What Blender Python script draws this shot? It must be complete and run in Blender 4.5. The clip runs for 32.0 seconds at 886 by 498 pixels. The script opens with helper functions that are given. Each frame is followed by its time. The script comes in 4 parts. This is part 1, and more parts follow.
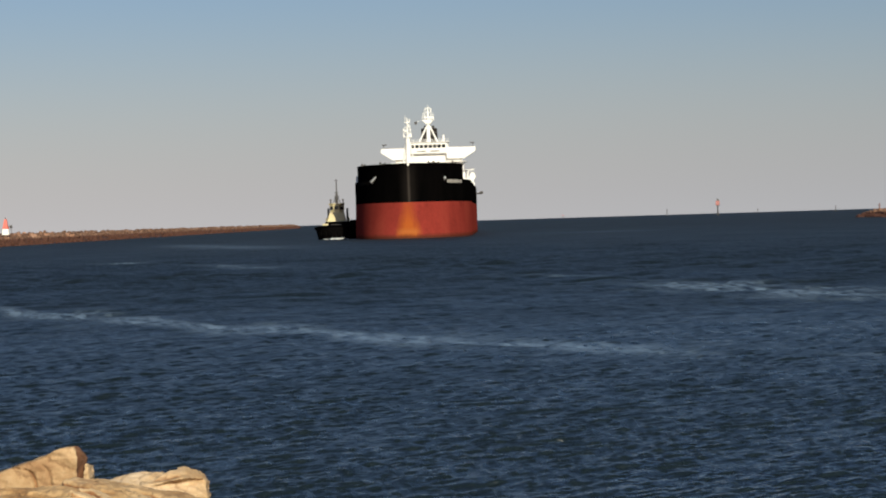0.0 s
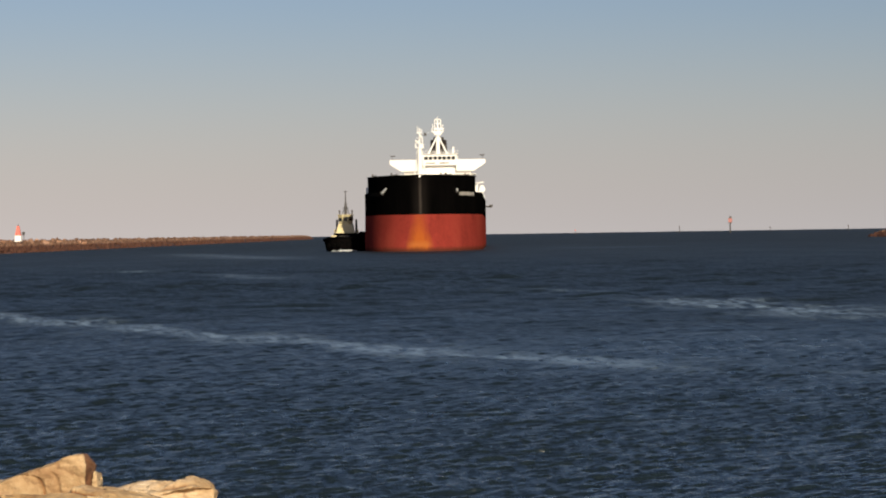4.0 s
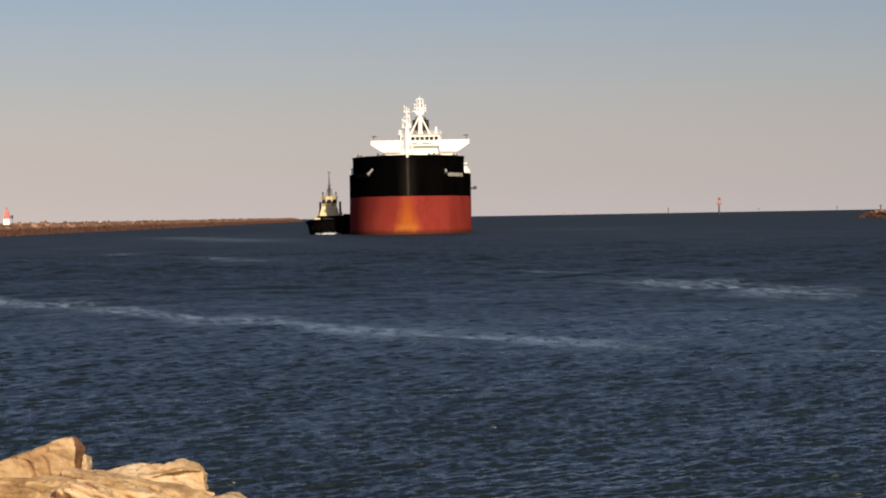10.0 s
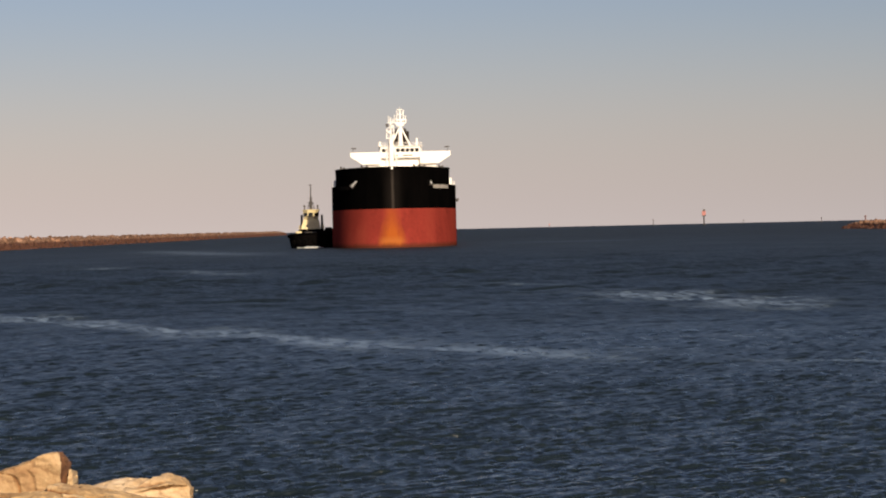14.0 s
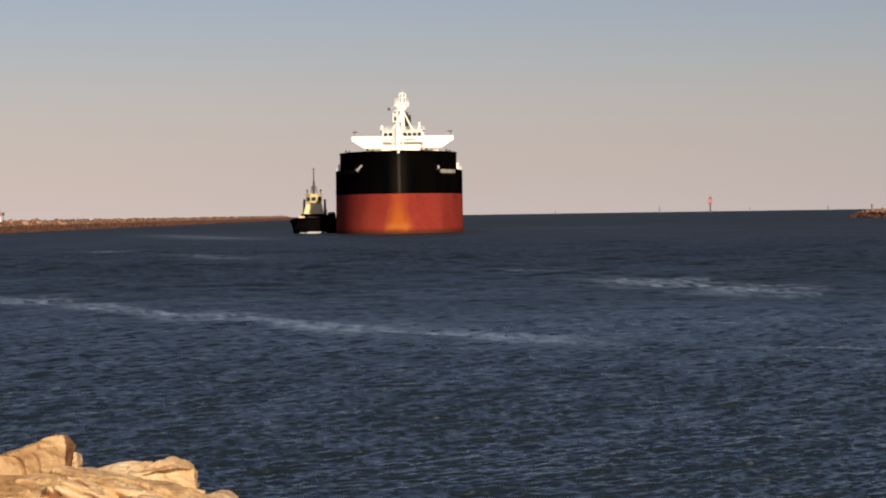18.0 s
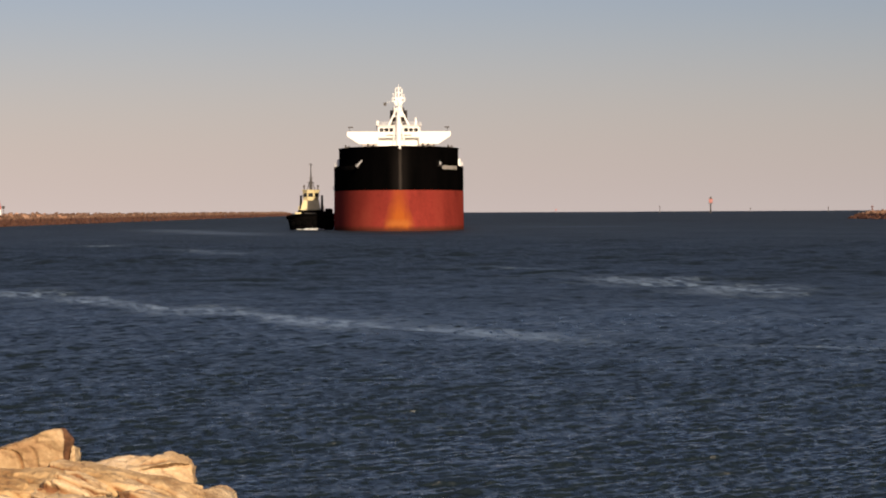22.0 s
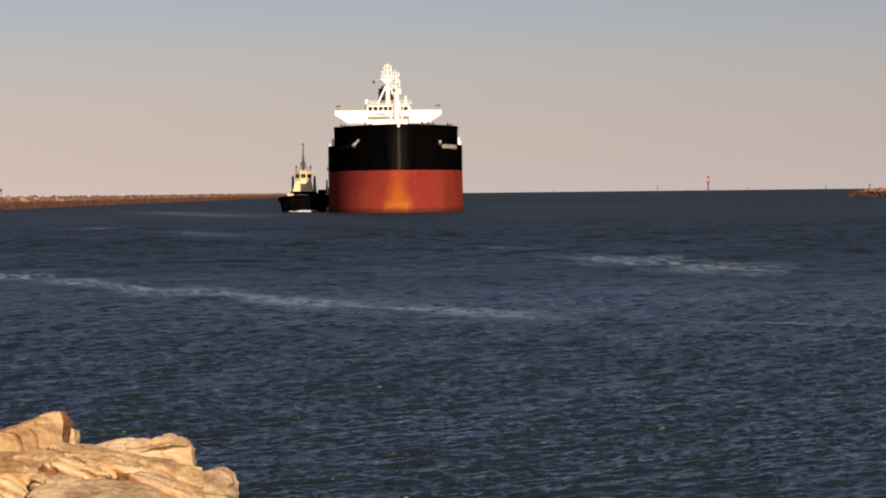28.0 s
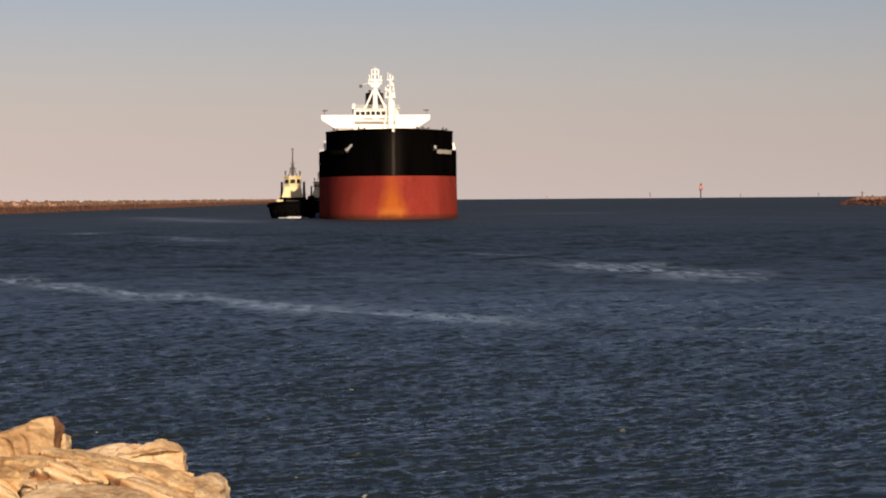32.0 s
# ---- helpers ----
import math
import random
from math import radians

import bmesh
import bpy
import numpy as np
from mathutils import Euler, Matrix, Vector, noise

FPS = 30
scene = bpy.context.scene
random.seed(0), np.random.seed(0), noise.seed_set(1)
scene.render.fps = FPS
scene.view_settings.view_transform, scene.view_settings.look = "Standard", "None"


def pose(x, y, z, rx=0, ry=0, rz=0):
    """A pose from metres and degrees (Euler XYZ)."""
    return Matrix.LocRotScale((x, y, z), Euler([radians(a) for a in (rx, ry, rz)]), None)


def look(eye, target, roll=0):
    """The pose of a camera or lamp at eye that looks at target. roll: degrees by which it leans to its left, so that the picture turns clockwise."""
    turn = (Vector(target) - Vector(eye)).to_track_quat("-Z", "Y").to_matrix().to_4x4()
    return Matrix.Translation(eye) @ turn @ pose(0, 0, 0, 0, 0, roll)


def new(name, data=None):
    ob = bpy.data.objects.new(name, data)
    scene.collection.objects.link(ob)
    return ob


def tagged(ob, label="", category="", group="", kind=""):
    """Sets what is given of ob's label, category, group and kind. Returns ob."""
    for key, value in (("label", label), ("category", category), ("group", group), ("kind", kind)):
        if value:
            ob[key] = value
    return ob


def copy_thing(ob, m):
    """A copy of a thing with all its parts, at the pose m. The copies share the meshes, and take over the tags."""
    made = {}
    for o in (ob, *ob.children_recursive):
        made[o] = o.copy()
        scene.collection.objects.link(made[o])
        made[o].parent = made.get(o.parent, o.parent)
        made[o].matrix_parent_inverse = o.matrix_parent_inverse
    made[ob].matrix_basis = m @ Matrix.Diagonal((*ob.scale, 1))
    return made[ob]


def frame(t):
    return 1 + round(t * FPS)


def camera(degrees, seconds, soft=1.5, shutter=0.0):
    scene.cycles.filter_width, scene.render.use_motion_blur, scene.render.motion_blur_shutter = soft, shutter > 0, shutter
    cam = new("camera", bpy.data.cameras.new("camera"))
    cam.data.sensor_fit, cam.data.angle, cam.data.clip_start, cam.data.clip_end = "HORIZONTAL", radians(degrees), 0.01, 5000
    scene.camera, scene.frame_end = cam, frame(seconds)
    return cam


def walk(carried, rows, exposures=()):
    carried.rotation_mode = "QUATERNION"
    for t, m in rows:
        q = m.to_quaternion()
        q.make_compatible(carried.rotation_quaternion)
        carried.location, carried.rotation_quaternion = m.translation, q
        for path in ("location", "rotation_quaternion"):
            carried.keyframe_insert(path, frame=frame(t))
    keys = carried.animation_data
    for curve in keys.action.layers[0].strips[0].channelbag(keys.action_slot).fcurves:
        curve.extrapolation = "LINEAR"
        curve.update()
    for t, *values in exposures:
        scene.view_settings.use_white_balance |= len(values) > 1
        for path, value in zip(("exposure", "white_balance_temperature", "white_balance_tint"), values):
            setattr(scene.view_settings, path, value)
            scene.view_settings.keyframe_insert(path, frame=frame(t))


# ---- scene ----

# ---------------------------------------------------------------- camera
EYE = Vector((0.0, 0.0, 4.7))


def aim(pan, tilt, roll):
    """A pose at EYE: degrees to the right of +y, above the level, and of lean."""
    a, e = radians(pan), radians(tilt)
    way = Vector((math.sin(a) * math.cos(e), math.cos(a) * math.cos(e), math.sin(e)))
    return look(EYE, EYE + way * 100.0, roll)


cam = camera(22.49, 32.0, soft=2.0)
walk(cam, [
    (0, aim(-0.056, -0.761, -1.721)),
    (0.5, aim(-0.107, -0.568, -0.939)),
    (1, aim(-0.247, -0.449, -0.670)),
    (1.5, aim(-0.337, -0.205, -0.844)),
    (2, aim(-0.370, -0.231, -0.786)),
    (2.5, aim(-0.236, -0.327, -0.728)),
    (4.5, aim(-0.392, -0.434, -0.910)),
    (5, aim(-0.359, -0.475, -0.979)),
    (5.5, aim(-0.252, -0.550, -0.952)),
    (6, aim(-0.381, -0.603, -0.873)),
    (6.5, aim(-0.385, -0.486, -0.913)),
    (7, aim(-0.288, -0.592, -1.096)),
    (7.5, aim(-0.168, -0.690, -0.905)),
    (8, aim(-0.229, -0.628, -0.865)),
    (8.5, aim(-0.324, -0.615, -0.970)),
    (9, aim(-0.316, -0.614, -1.110)),
    (9.5, aim(-0.157, -0.684, -1.091)),
    (10, aim(-0.077, -0.881, -0.996)),
    (10.5, aim(-0.017, -0.937, -0.905)),
    (11, aim(-0.015, -0.998, -0.946)),
    (11.5, aim(0.188, -1.070, -1.081)),
    (12, aim(0.400, -1.039, -1.216)),
    (12.5, aim(0.195, -1.002, -1.327)),
    (13, aim(0.314, -0.948, -1.222)),
    (13.5, aim(0.226, -0.796, -1.177)),
    (14, aim(0.307, -0.560, -1.270)),
    (14.5, aim(0.368, -0.564, -1.440)),
    (16.5, aim(0.146, -0.657, -0.675)),
    (17, aim(0.210, -0.759, -0.765)),
    (17.5, aim(0.223, -0.883, -0.870)),
    (18, aim(0.147, -0.923, -0.838)),
    (18.5, aim(0.098, -0.939, -0.723)),
    (19, aim(0.000, -1.096, -0.534)),
    (19.5, aim(0.008, -1.009, -0.550)),
    (20, aim(0.096, -0.945, -0.699)),
    (20.5, aim(0.233, -1.035, -0.678)),
    (21, aim(0.225, -0.952, -0.650)),
    (21.5, aim(0.119, -0.932, -0.439)),
    (22, aim(0.148, -0.991, -0.310)),
    (22.5, aim(0.211, -0.953, -0.263)),
    (23, aim(0.212, -0.851, -0.548)),
    (23.5, aim(0.351, -0.847, -0.573)),
    (24, aim(0.386, -1.052, -0.541)),
    (24.5, aim(0.442, -1.197, -0.489)),
    (25, aim(0.368, -1.260, -0.304)),
    (25.5, aim(0.409, -1.221, -0.252)),
    (27.5, aim(0.306, -1.430, -0.576)),
    (28, aim(0.199, -1.490, -0.634)),
    (28.5, aim(0.259, -1.407, -0.336)),
    (29, aim(0.301, -1.383, -0.308)),
    (29.5, aim(0.245, -1.432, -0.429)),
    (30, aim(0.301, -1.477, -0.301)),
    (30.5, aim(0.223, -1.410, -0.434)),
    (31, aim(0.403, -1.489, -0.441)),
    (31.5, aim(0.501, -1.426, -0.352)),
    (32, aim(0.394, -1.326, -0.429)),
], exposures=[(0, 0.35, 5560, 0), (1, 0.41, 5710, 1), (6, 0.41, 5990, 5.6), (13, 0.45, 6290, 9.8), (19, 0.46, 6420, 11.4), (32, 0.48, 6560, 13.2)])

# ---------------------------------------------------------------- light
SUN_AZ, SUN_EL = 162.6, 21.5       # clockwise from +y, and above the level
world = bpy.data.worlds.new("world")
scene.world = world
world.use_nodes = True
wn = world.node_tree.nodes
sky = wn.new("ShaderNodeTexSky")
sky.sky_type = "NISHITA"
sky.sun_disc = False
sky.sun_elevation, sky.sun_rotation = radians(SUN_EL), radians(SUN_AZ)
sky.air_density, sky.dust_density, sky.ozone_density = 1.0, 1.2, 2.6
wn["Background"].inputs["Strength"].default_value = 0.05
# sea haze over the horizon, thinning upwards
wl = world.node_tree.links
wc, ws, wr, wm = (wn.new(k) for k in ("ShaderNodeTexCoord", "ShaderNodeSeparateXYZ", "ShaderNodeMapRange", "ShaderNodeMix"))
wm.data_type = "RGBA"
wr.interpolation_type = "SMOOTHERSTEP"
wr.inputs["From Min"].default_value, wr.inputs["From Max"].default_value = -0.07, 0.135
# the haze is a little brighter and warmer towards the west
wh_side, wh_tone = wn.new("ShaderNodeMapRange"), wn.new("ShaderNodeMix")
wh_side.inputs["From Min"].default_value, wh_side.inputs["From Max"].default_value = -0.28, 0.28
wh_tone.data_type = "RGBA"
wh_tone.inputs[6].default_value = (11.3, 9.2, 8.3, 1)
wh_tone.inputs[7].default_value = (9.0, 7.72, 7.25, 1)
wl.new(ws.outputs["X"], wh_side.inputs["Value"])
wl.new(wh_side.outputs["Result"], wh_tone.inputs[0])
wl.new(wh_tone.outputs[2], wm.inputs[6])
wl.new(wc.outputs["Generated"], ws.inputs["Vector"])
wl.new(ws.outputs["Z"], wr.inputs["Value"])
wl.new(wr.outputs["Result"], wm.inputs[0])
wt = wn.new("ShaderNodeMix")
wt.data_type, wt.blend_type = "RGBA", "MULTIPLY"
wt.inputs[0].default_value = 1.0
wt_side = wn.new("ShaderNodeMix")
wt_side.data_type = "RGBA"
wt_side.inputs[6].default_value = (1.24, 1.04, 1.09, 1)      # a faint mauve cast opposite the low sun
wt_side.inputs[7].default_value = (1.15, 0.98, 1.03, 1)
wl.new(wh_side.outputs["Result"], wt_side.inputs[0])
wl.new(wt_side.outputs[2], wt.inputs[7])
wl.new(sky.outputs["Color"], wt.inputs[6])
wl.new(wt.outputs[2], wm.inputs[7])
wl.new(wm.outputs[2], wn["Background"].inputs["Color"])

sun_data = bpy.data.lights.new("sun", "SUN")
sun_data.energy, sun_data.angle, sun_data.color = 5.0, radians(0.53), (1.0, 0.80, 0.56)
sun = new("sun", sun_data)
sa, se = radians(SUN_AZ), radians(SUN_EL)
sun_way = Vector((math.sin(sa) * math.cos(se), math.cos(sa) * math.cos(se), math.sin(se)))
sun.matrix_world = look(sun_way * 300.0, (0, 0, 0))


# ---------------------------------------------------------------- materials
def material(name, colour, rough=0.6, metal=0.0, spec=0.5):
    m = bpy.data.materials.new(name)
    m.use_nodes = True
    b = m.node_tree.nodes["Principled BSDF"]
    b.inputs["Base Color"].default_value = (*colour, 1)
    b.inputs["Roughness"].default_value = rough
    b.inputs["Metallic"].default_value = metal
    b.inputs["Specular IOR Level"].default_value = spec
    return m


def node(m, kind, **values):
    n = m.node_tree.nodes.new(kind)
    for key, value in values.items():
        n.inputs[key.replace("_", " ")].default_value = value
    return n


def link(m, a, out, b, inp):
    m.node_tree.links.new(a.outputs[out], b.inputs[inp])


def bsdf(m):
    return m.node_tree.nodes["Principled BSDF"]


def ramp(m, stops):
    r = m.node_tree.nodes.new("ShaderNodeValToRGB")
    e = r.color_ramp.elements
    while len(e) < len(stops):
        e.new(0.5)
    for k, (p, c) in enumerate(stops):
        e[k].position, e[k].color = p, (*c, 1)
    return r


def mottled(name, stops, scale, rough, bump=0.0, fine=None, stretch=(1, 1, 1), metal=0.0, spec=0.5):
    """A surface with a coarse stain pattern and a fine grain over it."""
    m = material(name, stops[0][1], rough, metal, spec)
    tc = node(m, "ShaderNodeTexCoord")
    mp = node(m, "ShaderNodeMapping", Scale=stretch)
    link(m, tc, "Object", mp, "Vector")
    n1 = node(m, "ShaderNodeTexNoise", Scale=scale, Detail=8.0, Roughness=0.62)
    n2 = node(m, "ShaderNodeTexNoise", Scale=fine or scale * 9, Detail=5.0, Roughness=0.6)
    link(m, mp, "Vector", n1, "Vector")
    link(m, tc, "Object", n2, "Vector")
    mix = node(m, "ShaderNodeMath")
    mix.operation = "MULTIPLY_ADD"
    mix.inputs[1].default_value = 0.3
    link(m, n2, "Fac", mix, 0)
    sub = node(m, "ShaderNodeMath")
    sub.operation = "SUBTRACT"
    sub.inputs[1].default_value = 0.15
    link(m, n1, "Fac", sub, 0)
    link(m, sub, "Value", mix, 2)
    r = ramp(m, stops)
    link(m, mix, "Value", r, "Fac")
    link(m, r, "Color", bsdf(m), "Base Color")
    if bump:
        bp = node(m, "ShaderNodeBump", Strength=0.8, Distance=bump)
        link(m, mix, "Value", bp, "Height")
        link(m, bp, "Normal", bsdf(m), "Normal")
    return m


BLACK = mottled("black_hull_paint", [(0.3, (0.001, 0.001, 0.001)), (0.75, (0.003, 0.0025, 0.0025))], 0.15, 0.5, 0.01, stretch=(1, 1, 0.25), spec=0.0)
RED = mottled("red_bottom_paint", [(0.28, (0.133, 0.02, 0.0148)), (0.5, (0.189, 0.0281, 0.0207)), (0.75, (0.222, 0.0414, 0.0266))], 0.12, 0.5, 0.015, stretch=(1, 1, 0.4), spec=0.0)
WHITE = mottled("white_ship_paint", [(0.3, (0.74, 0.72, 0.68)), (0.7, (0.82, 0.80, 0.77))], 0.3, 0.45)
GREY = mottled("grey_deck_paint", [(0.3, (0.16, 0.15, 0.14)), (0.7, (0.24, 0.22, 0.2))], 0.3, 0.7)
DARK = mottled("dark_steel", [(0.3, (0.02, 0.018, 0.017)), (0.7, (0.05, 0.042, 0.038))], 0.8, 0.55)
STEEL = mottled("worn_steel", [(0.3, (0.42, 0.42, 0.42)), (0.7, (0.62, 0.62, 0.62))], 1.0, 0.4, metal=0.4)
GLASS = material("window_glass", (0.012, 0.014, 0.016), 0.08)
FUNNEL = mottled("funnel_paint", [(0.3, (0.009, 0.00672, 0.00552)), (0.7, (0.02, 0.0144, 0.012))], 0.5, 0.5, spec=0.1)
LETTER = mottled("white_lettering", [(0.3, (0.225, 0.21, 0.188)), (0.7, (0.345, 0.323, 0.292))], 1.0, 0.6)
# LETTER darkened in colour for the bow side turned from the sun
SHADED_LETTER = mottled("shaded_lettering", [(0.3, (0.003, 0.0026, 0.0022)), (0.7, (0.012, 0.0104, 0.009))], 1.0, 0.7, spec=0.0)
TUG_BLACK = mottled("tug_black_paint", [(0.3, (0.0015, 0.0015, 0.0015)), (0.7, (0.005, 0.004, 0.004))], 0.6, 0.6, spec=0.0)
RUBBER = mottled("black_rubber", [(0.3, (0.0024, 0.0024, 0.0024)), (0.7, (0.0032, 0.0028, 0.0028))], 2.0, 0.85, spec=0.0)
CREAM = mottled("cream_tug_paint", [(0.3, (0.51, 0.425, 0.23)), (0.7, (0.595, 0.51, 0.289))], 0.6, 0.5)
SIGNAL_RED = mottled("signal_red_paint", [(0.3, (0.476, 0.0935, 0.068)), (0.7, (0.578, 0.145, 0.111))], 0.7, 0.55)
FOAM = mottled("foam", [(0.3, (0.4, 0.416, 0.432)), (0.7, (0.6, 0.608, 0.616))], 1.5, 0.8)
WORN_RED = mottled("dull_red_paint", [(0.3, (0.10, 0.04, 0.035)), (0.7, (0.16, 0.07, 0.06))], 0.7, 0.7)
FADED_RED = mottled("faded_red_paint", [(0.3, (0.272, 0.096, 0.088)), (0.7, (0.368, 0.152, 0.144))], 0.7, 0.6)


def stem_highlight(m):
    """Sun highlight painted grey along the edge of the stem, streaky and soft-sided."""
    nt = m.node_tree
    tc = [n for n in nt.nodes if n.type == "TEX_COORD"][0]
    sep = node(m, "ShaderNodeSeparateXYZ")
    link(m, tc, "Object", sep, "Vector")
    n = node(m, "ShaderNodeTexNoise", Scale=1.1, Detail=5.0, Roughness=0.6)
    mp = node(m, "ShaderNodeMapping", Scale=(1.5, 0.4, 0.16))
    link(m, tc, "Object", mp, "Vector")
    link(m, mp, "Vector", n, "Vector")
    shift = node(m, "ShaderNodeMath")
    shift.operation = "MULTIPLY_ADD"
    shift.inputs[1].default_value, shift.inputs[2].default_value = 0.5, -0.58
    link(m, n, "Fac", shift, 0)
    off = node(m, "ShaderNodeMath")
    link(m, sep, "X", off, 0)
    link(m, shift, "Value", off, 1)
    ab = node(m, "ShaderNodeMath")
    ab.operation = "ABSOLUTE"
    link(m, off, "Value", ab, 0)
    k = node(m, "ShaderNodeMapRange", From_Min=0.0, From_Max=0.62, To_Min=0.62, To_Max=0.0)
    k.interpolation_type = "SMOOTHERSTEP"
    link(m, ab, "Value", k, "Value")
    wide = node(m, "ShaderNodeMapRange", From_Min=0.0, From_Max=3.2, To_Min=0.13, To_Max=0.0)
    wide.interpolation_type = "SMOOTHERSTEP"
    link(m, ab, "Value", wide, "Value")
    sheen = node(m, "ShaderNodeMath")
    link(m, k, "Result", sheen, 0)
    link(m, wide, "Result", sheen, 1)
    k = sheen
    fade = node(m, "ShaderNodeMapRange", From_Min=15.5, From_Max=20.0, To_Min=1.0, To_Max=0.45)
    link(m, sep, "Z", fade, "Value")
    kk = node(m, "ShaderNodeMath")
    kk.operation = "MULTIPLY"
    link(m, k, "Value", kk, 0)
    link(m, fade, "Result", kk, 1)
    mix = node(m, "ShaderNodeMix")
    mix.data_type = "RGBA"
    mix.inputs[7].default_value = (0.045, 0.038, 0.034, 1)
    old = bsdf(m).inputs["Base Color"].links[0].from_socket
    nt.links.new(kk.outputs["Value"], mix.inputs[0])
    nt.links.new(old, mix.inputs[6])
    nt.links.new(mix.outputs[2], bsdf(m).inputs["Base Color"])


stem_highlight(BLACK)


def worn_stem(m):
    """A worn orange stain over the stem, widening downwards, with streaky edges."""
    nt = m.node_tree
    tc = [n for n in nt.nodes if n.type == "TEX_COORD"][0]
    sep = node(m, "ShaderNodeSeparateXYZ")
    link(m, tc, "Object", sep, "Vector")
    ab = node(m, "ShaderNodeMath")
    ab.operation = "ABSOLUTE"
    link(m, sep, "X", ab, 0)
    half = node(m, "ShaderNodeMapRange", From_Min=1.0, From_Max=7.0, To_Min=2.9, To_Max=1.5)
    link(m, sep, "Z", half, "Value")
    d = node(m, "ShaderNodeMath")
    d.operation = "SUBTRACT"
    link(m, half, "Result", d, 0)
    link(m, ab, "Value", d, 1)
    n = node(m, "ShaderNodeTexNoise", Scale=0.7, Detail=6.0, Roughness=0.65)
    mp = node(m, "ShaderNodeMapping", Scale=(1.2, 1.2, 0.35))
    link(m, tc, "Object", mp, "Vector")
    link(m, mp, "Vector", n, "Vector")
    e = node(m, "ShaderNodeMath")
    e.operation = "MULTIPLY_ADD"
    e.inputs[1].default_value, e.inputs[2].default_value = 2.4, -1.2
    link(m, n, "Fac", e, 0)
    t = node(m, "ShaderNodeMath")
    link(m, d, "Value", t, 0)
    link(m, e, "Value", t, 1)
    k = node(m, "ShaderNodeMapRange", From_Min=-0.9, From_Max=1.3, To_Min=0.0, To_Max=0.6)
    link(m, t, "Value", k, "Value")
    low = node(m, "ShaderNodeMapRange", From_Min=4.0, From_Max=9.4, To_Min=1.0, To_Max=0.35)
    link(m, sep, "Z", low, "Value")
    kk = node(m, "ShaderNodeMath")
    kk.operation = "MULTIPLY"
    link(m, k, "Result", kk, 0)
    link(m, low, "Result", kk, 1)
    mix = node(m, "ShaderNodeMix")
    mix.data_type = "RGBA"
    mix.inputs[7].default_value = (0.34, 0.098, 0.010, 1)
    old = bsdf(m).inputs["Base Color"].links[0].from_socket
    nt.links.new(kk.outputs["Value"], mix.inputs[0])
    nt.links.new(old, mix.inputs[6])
    # a pale scuffed line low across the stain
    lift = node(m, "ShaderNodeMath")
    lift.operation = "MULTIPLY_ADD"
    lift.inputs[1].default_value = 0.25
    link(m, e, "Value", lift, 0)
    link(m, sep, "Z", lift, 2)
    gap = node(m, "ShaderNodeMath")
    gap.operation = "SUBTRACT"
    gap.inputs[1].default_value = 1.75
    link(m, lift, "Value", gap, 0)
    size = node(m, "ShaderNodeMath")
    size.operation = "ABSOLUTE"
    link(m, gap, "Value", size, 0)
    band = node(m, "ShaderNodeMapRange", From_Min=0.0, From_Max=1.2, To_Min=0.2, To_Max=0.0)
    link(m, size, "Value", band, "Value")
    ends = node(m, "ShaderNodeMapRange", From_Min=1.8, From_Max=3.8, To_Min=1.0, To_Max=0.0)
    link(m, ab, "Value", ends, "Value")
    scuff = node(m, "ShaderNodeMath")
    scuff.operation = "MULTIPLY"
    link(m, band, "Result", scuff, 0)
    link(m, ends, "Result", scuff, 1)
    pale = node(m, "ShaderNodeMix")
    pale.data_type = "RGBA"
    pale.inputs[7].default_value = (0.40, 0.20, 0.06, 1)
    nt.links.new(scuff.outputs["Value"], pale.inputs[0])
    nt.links.new(mix.outputs[2], pale.inputs[6])
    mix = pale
    # a line of weed and slime along the water
    weed = node(m, "ShaderNodeMath")
    weed.operation = "MULTIPLY_ADD"
    weed.inputs[1].default_value = 0.5
    link(m, e, "Value", weed, 0)
    link(m, sep, "Z", weed, 2)
    wk = node(m, "ShaderNodeMapRange", From_Min=0.3, From_Max=1.3, To_Min=0.85, To_Max=0.0)
    link(m, weed, "Value", wk, "Value")
    m2 = node(m, "ShaderNodeMix")
    m2.data_type = "RGBA"
    m2.inputs[7].default_value = (0.05, 0.02, 0.012, 1)
    nt.links.new(wk.outputs["Result"], m2.inputs[0])
    nt.links.new(mix.outputs[2], m2.inputs[6])
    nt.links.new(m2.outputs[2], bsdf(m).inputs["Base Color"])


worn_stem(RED)


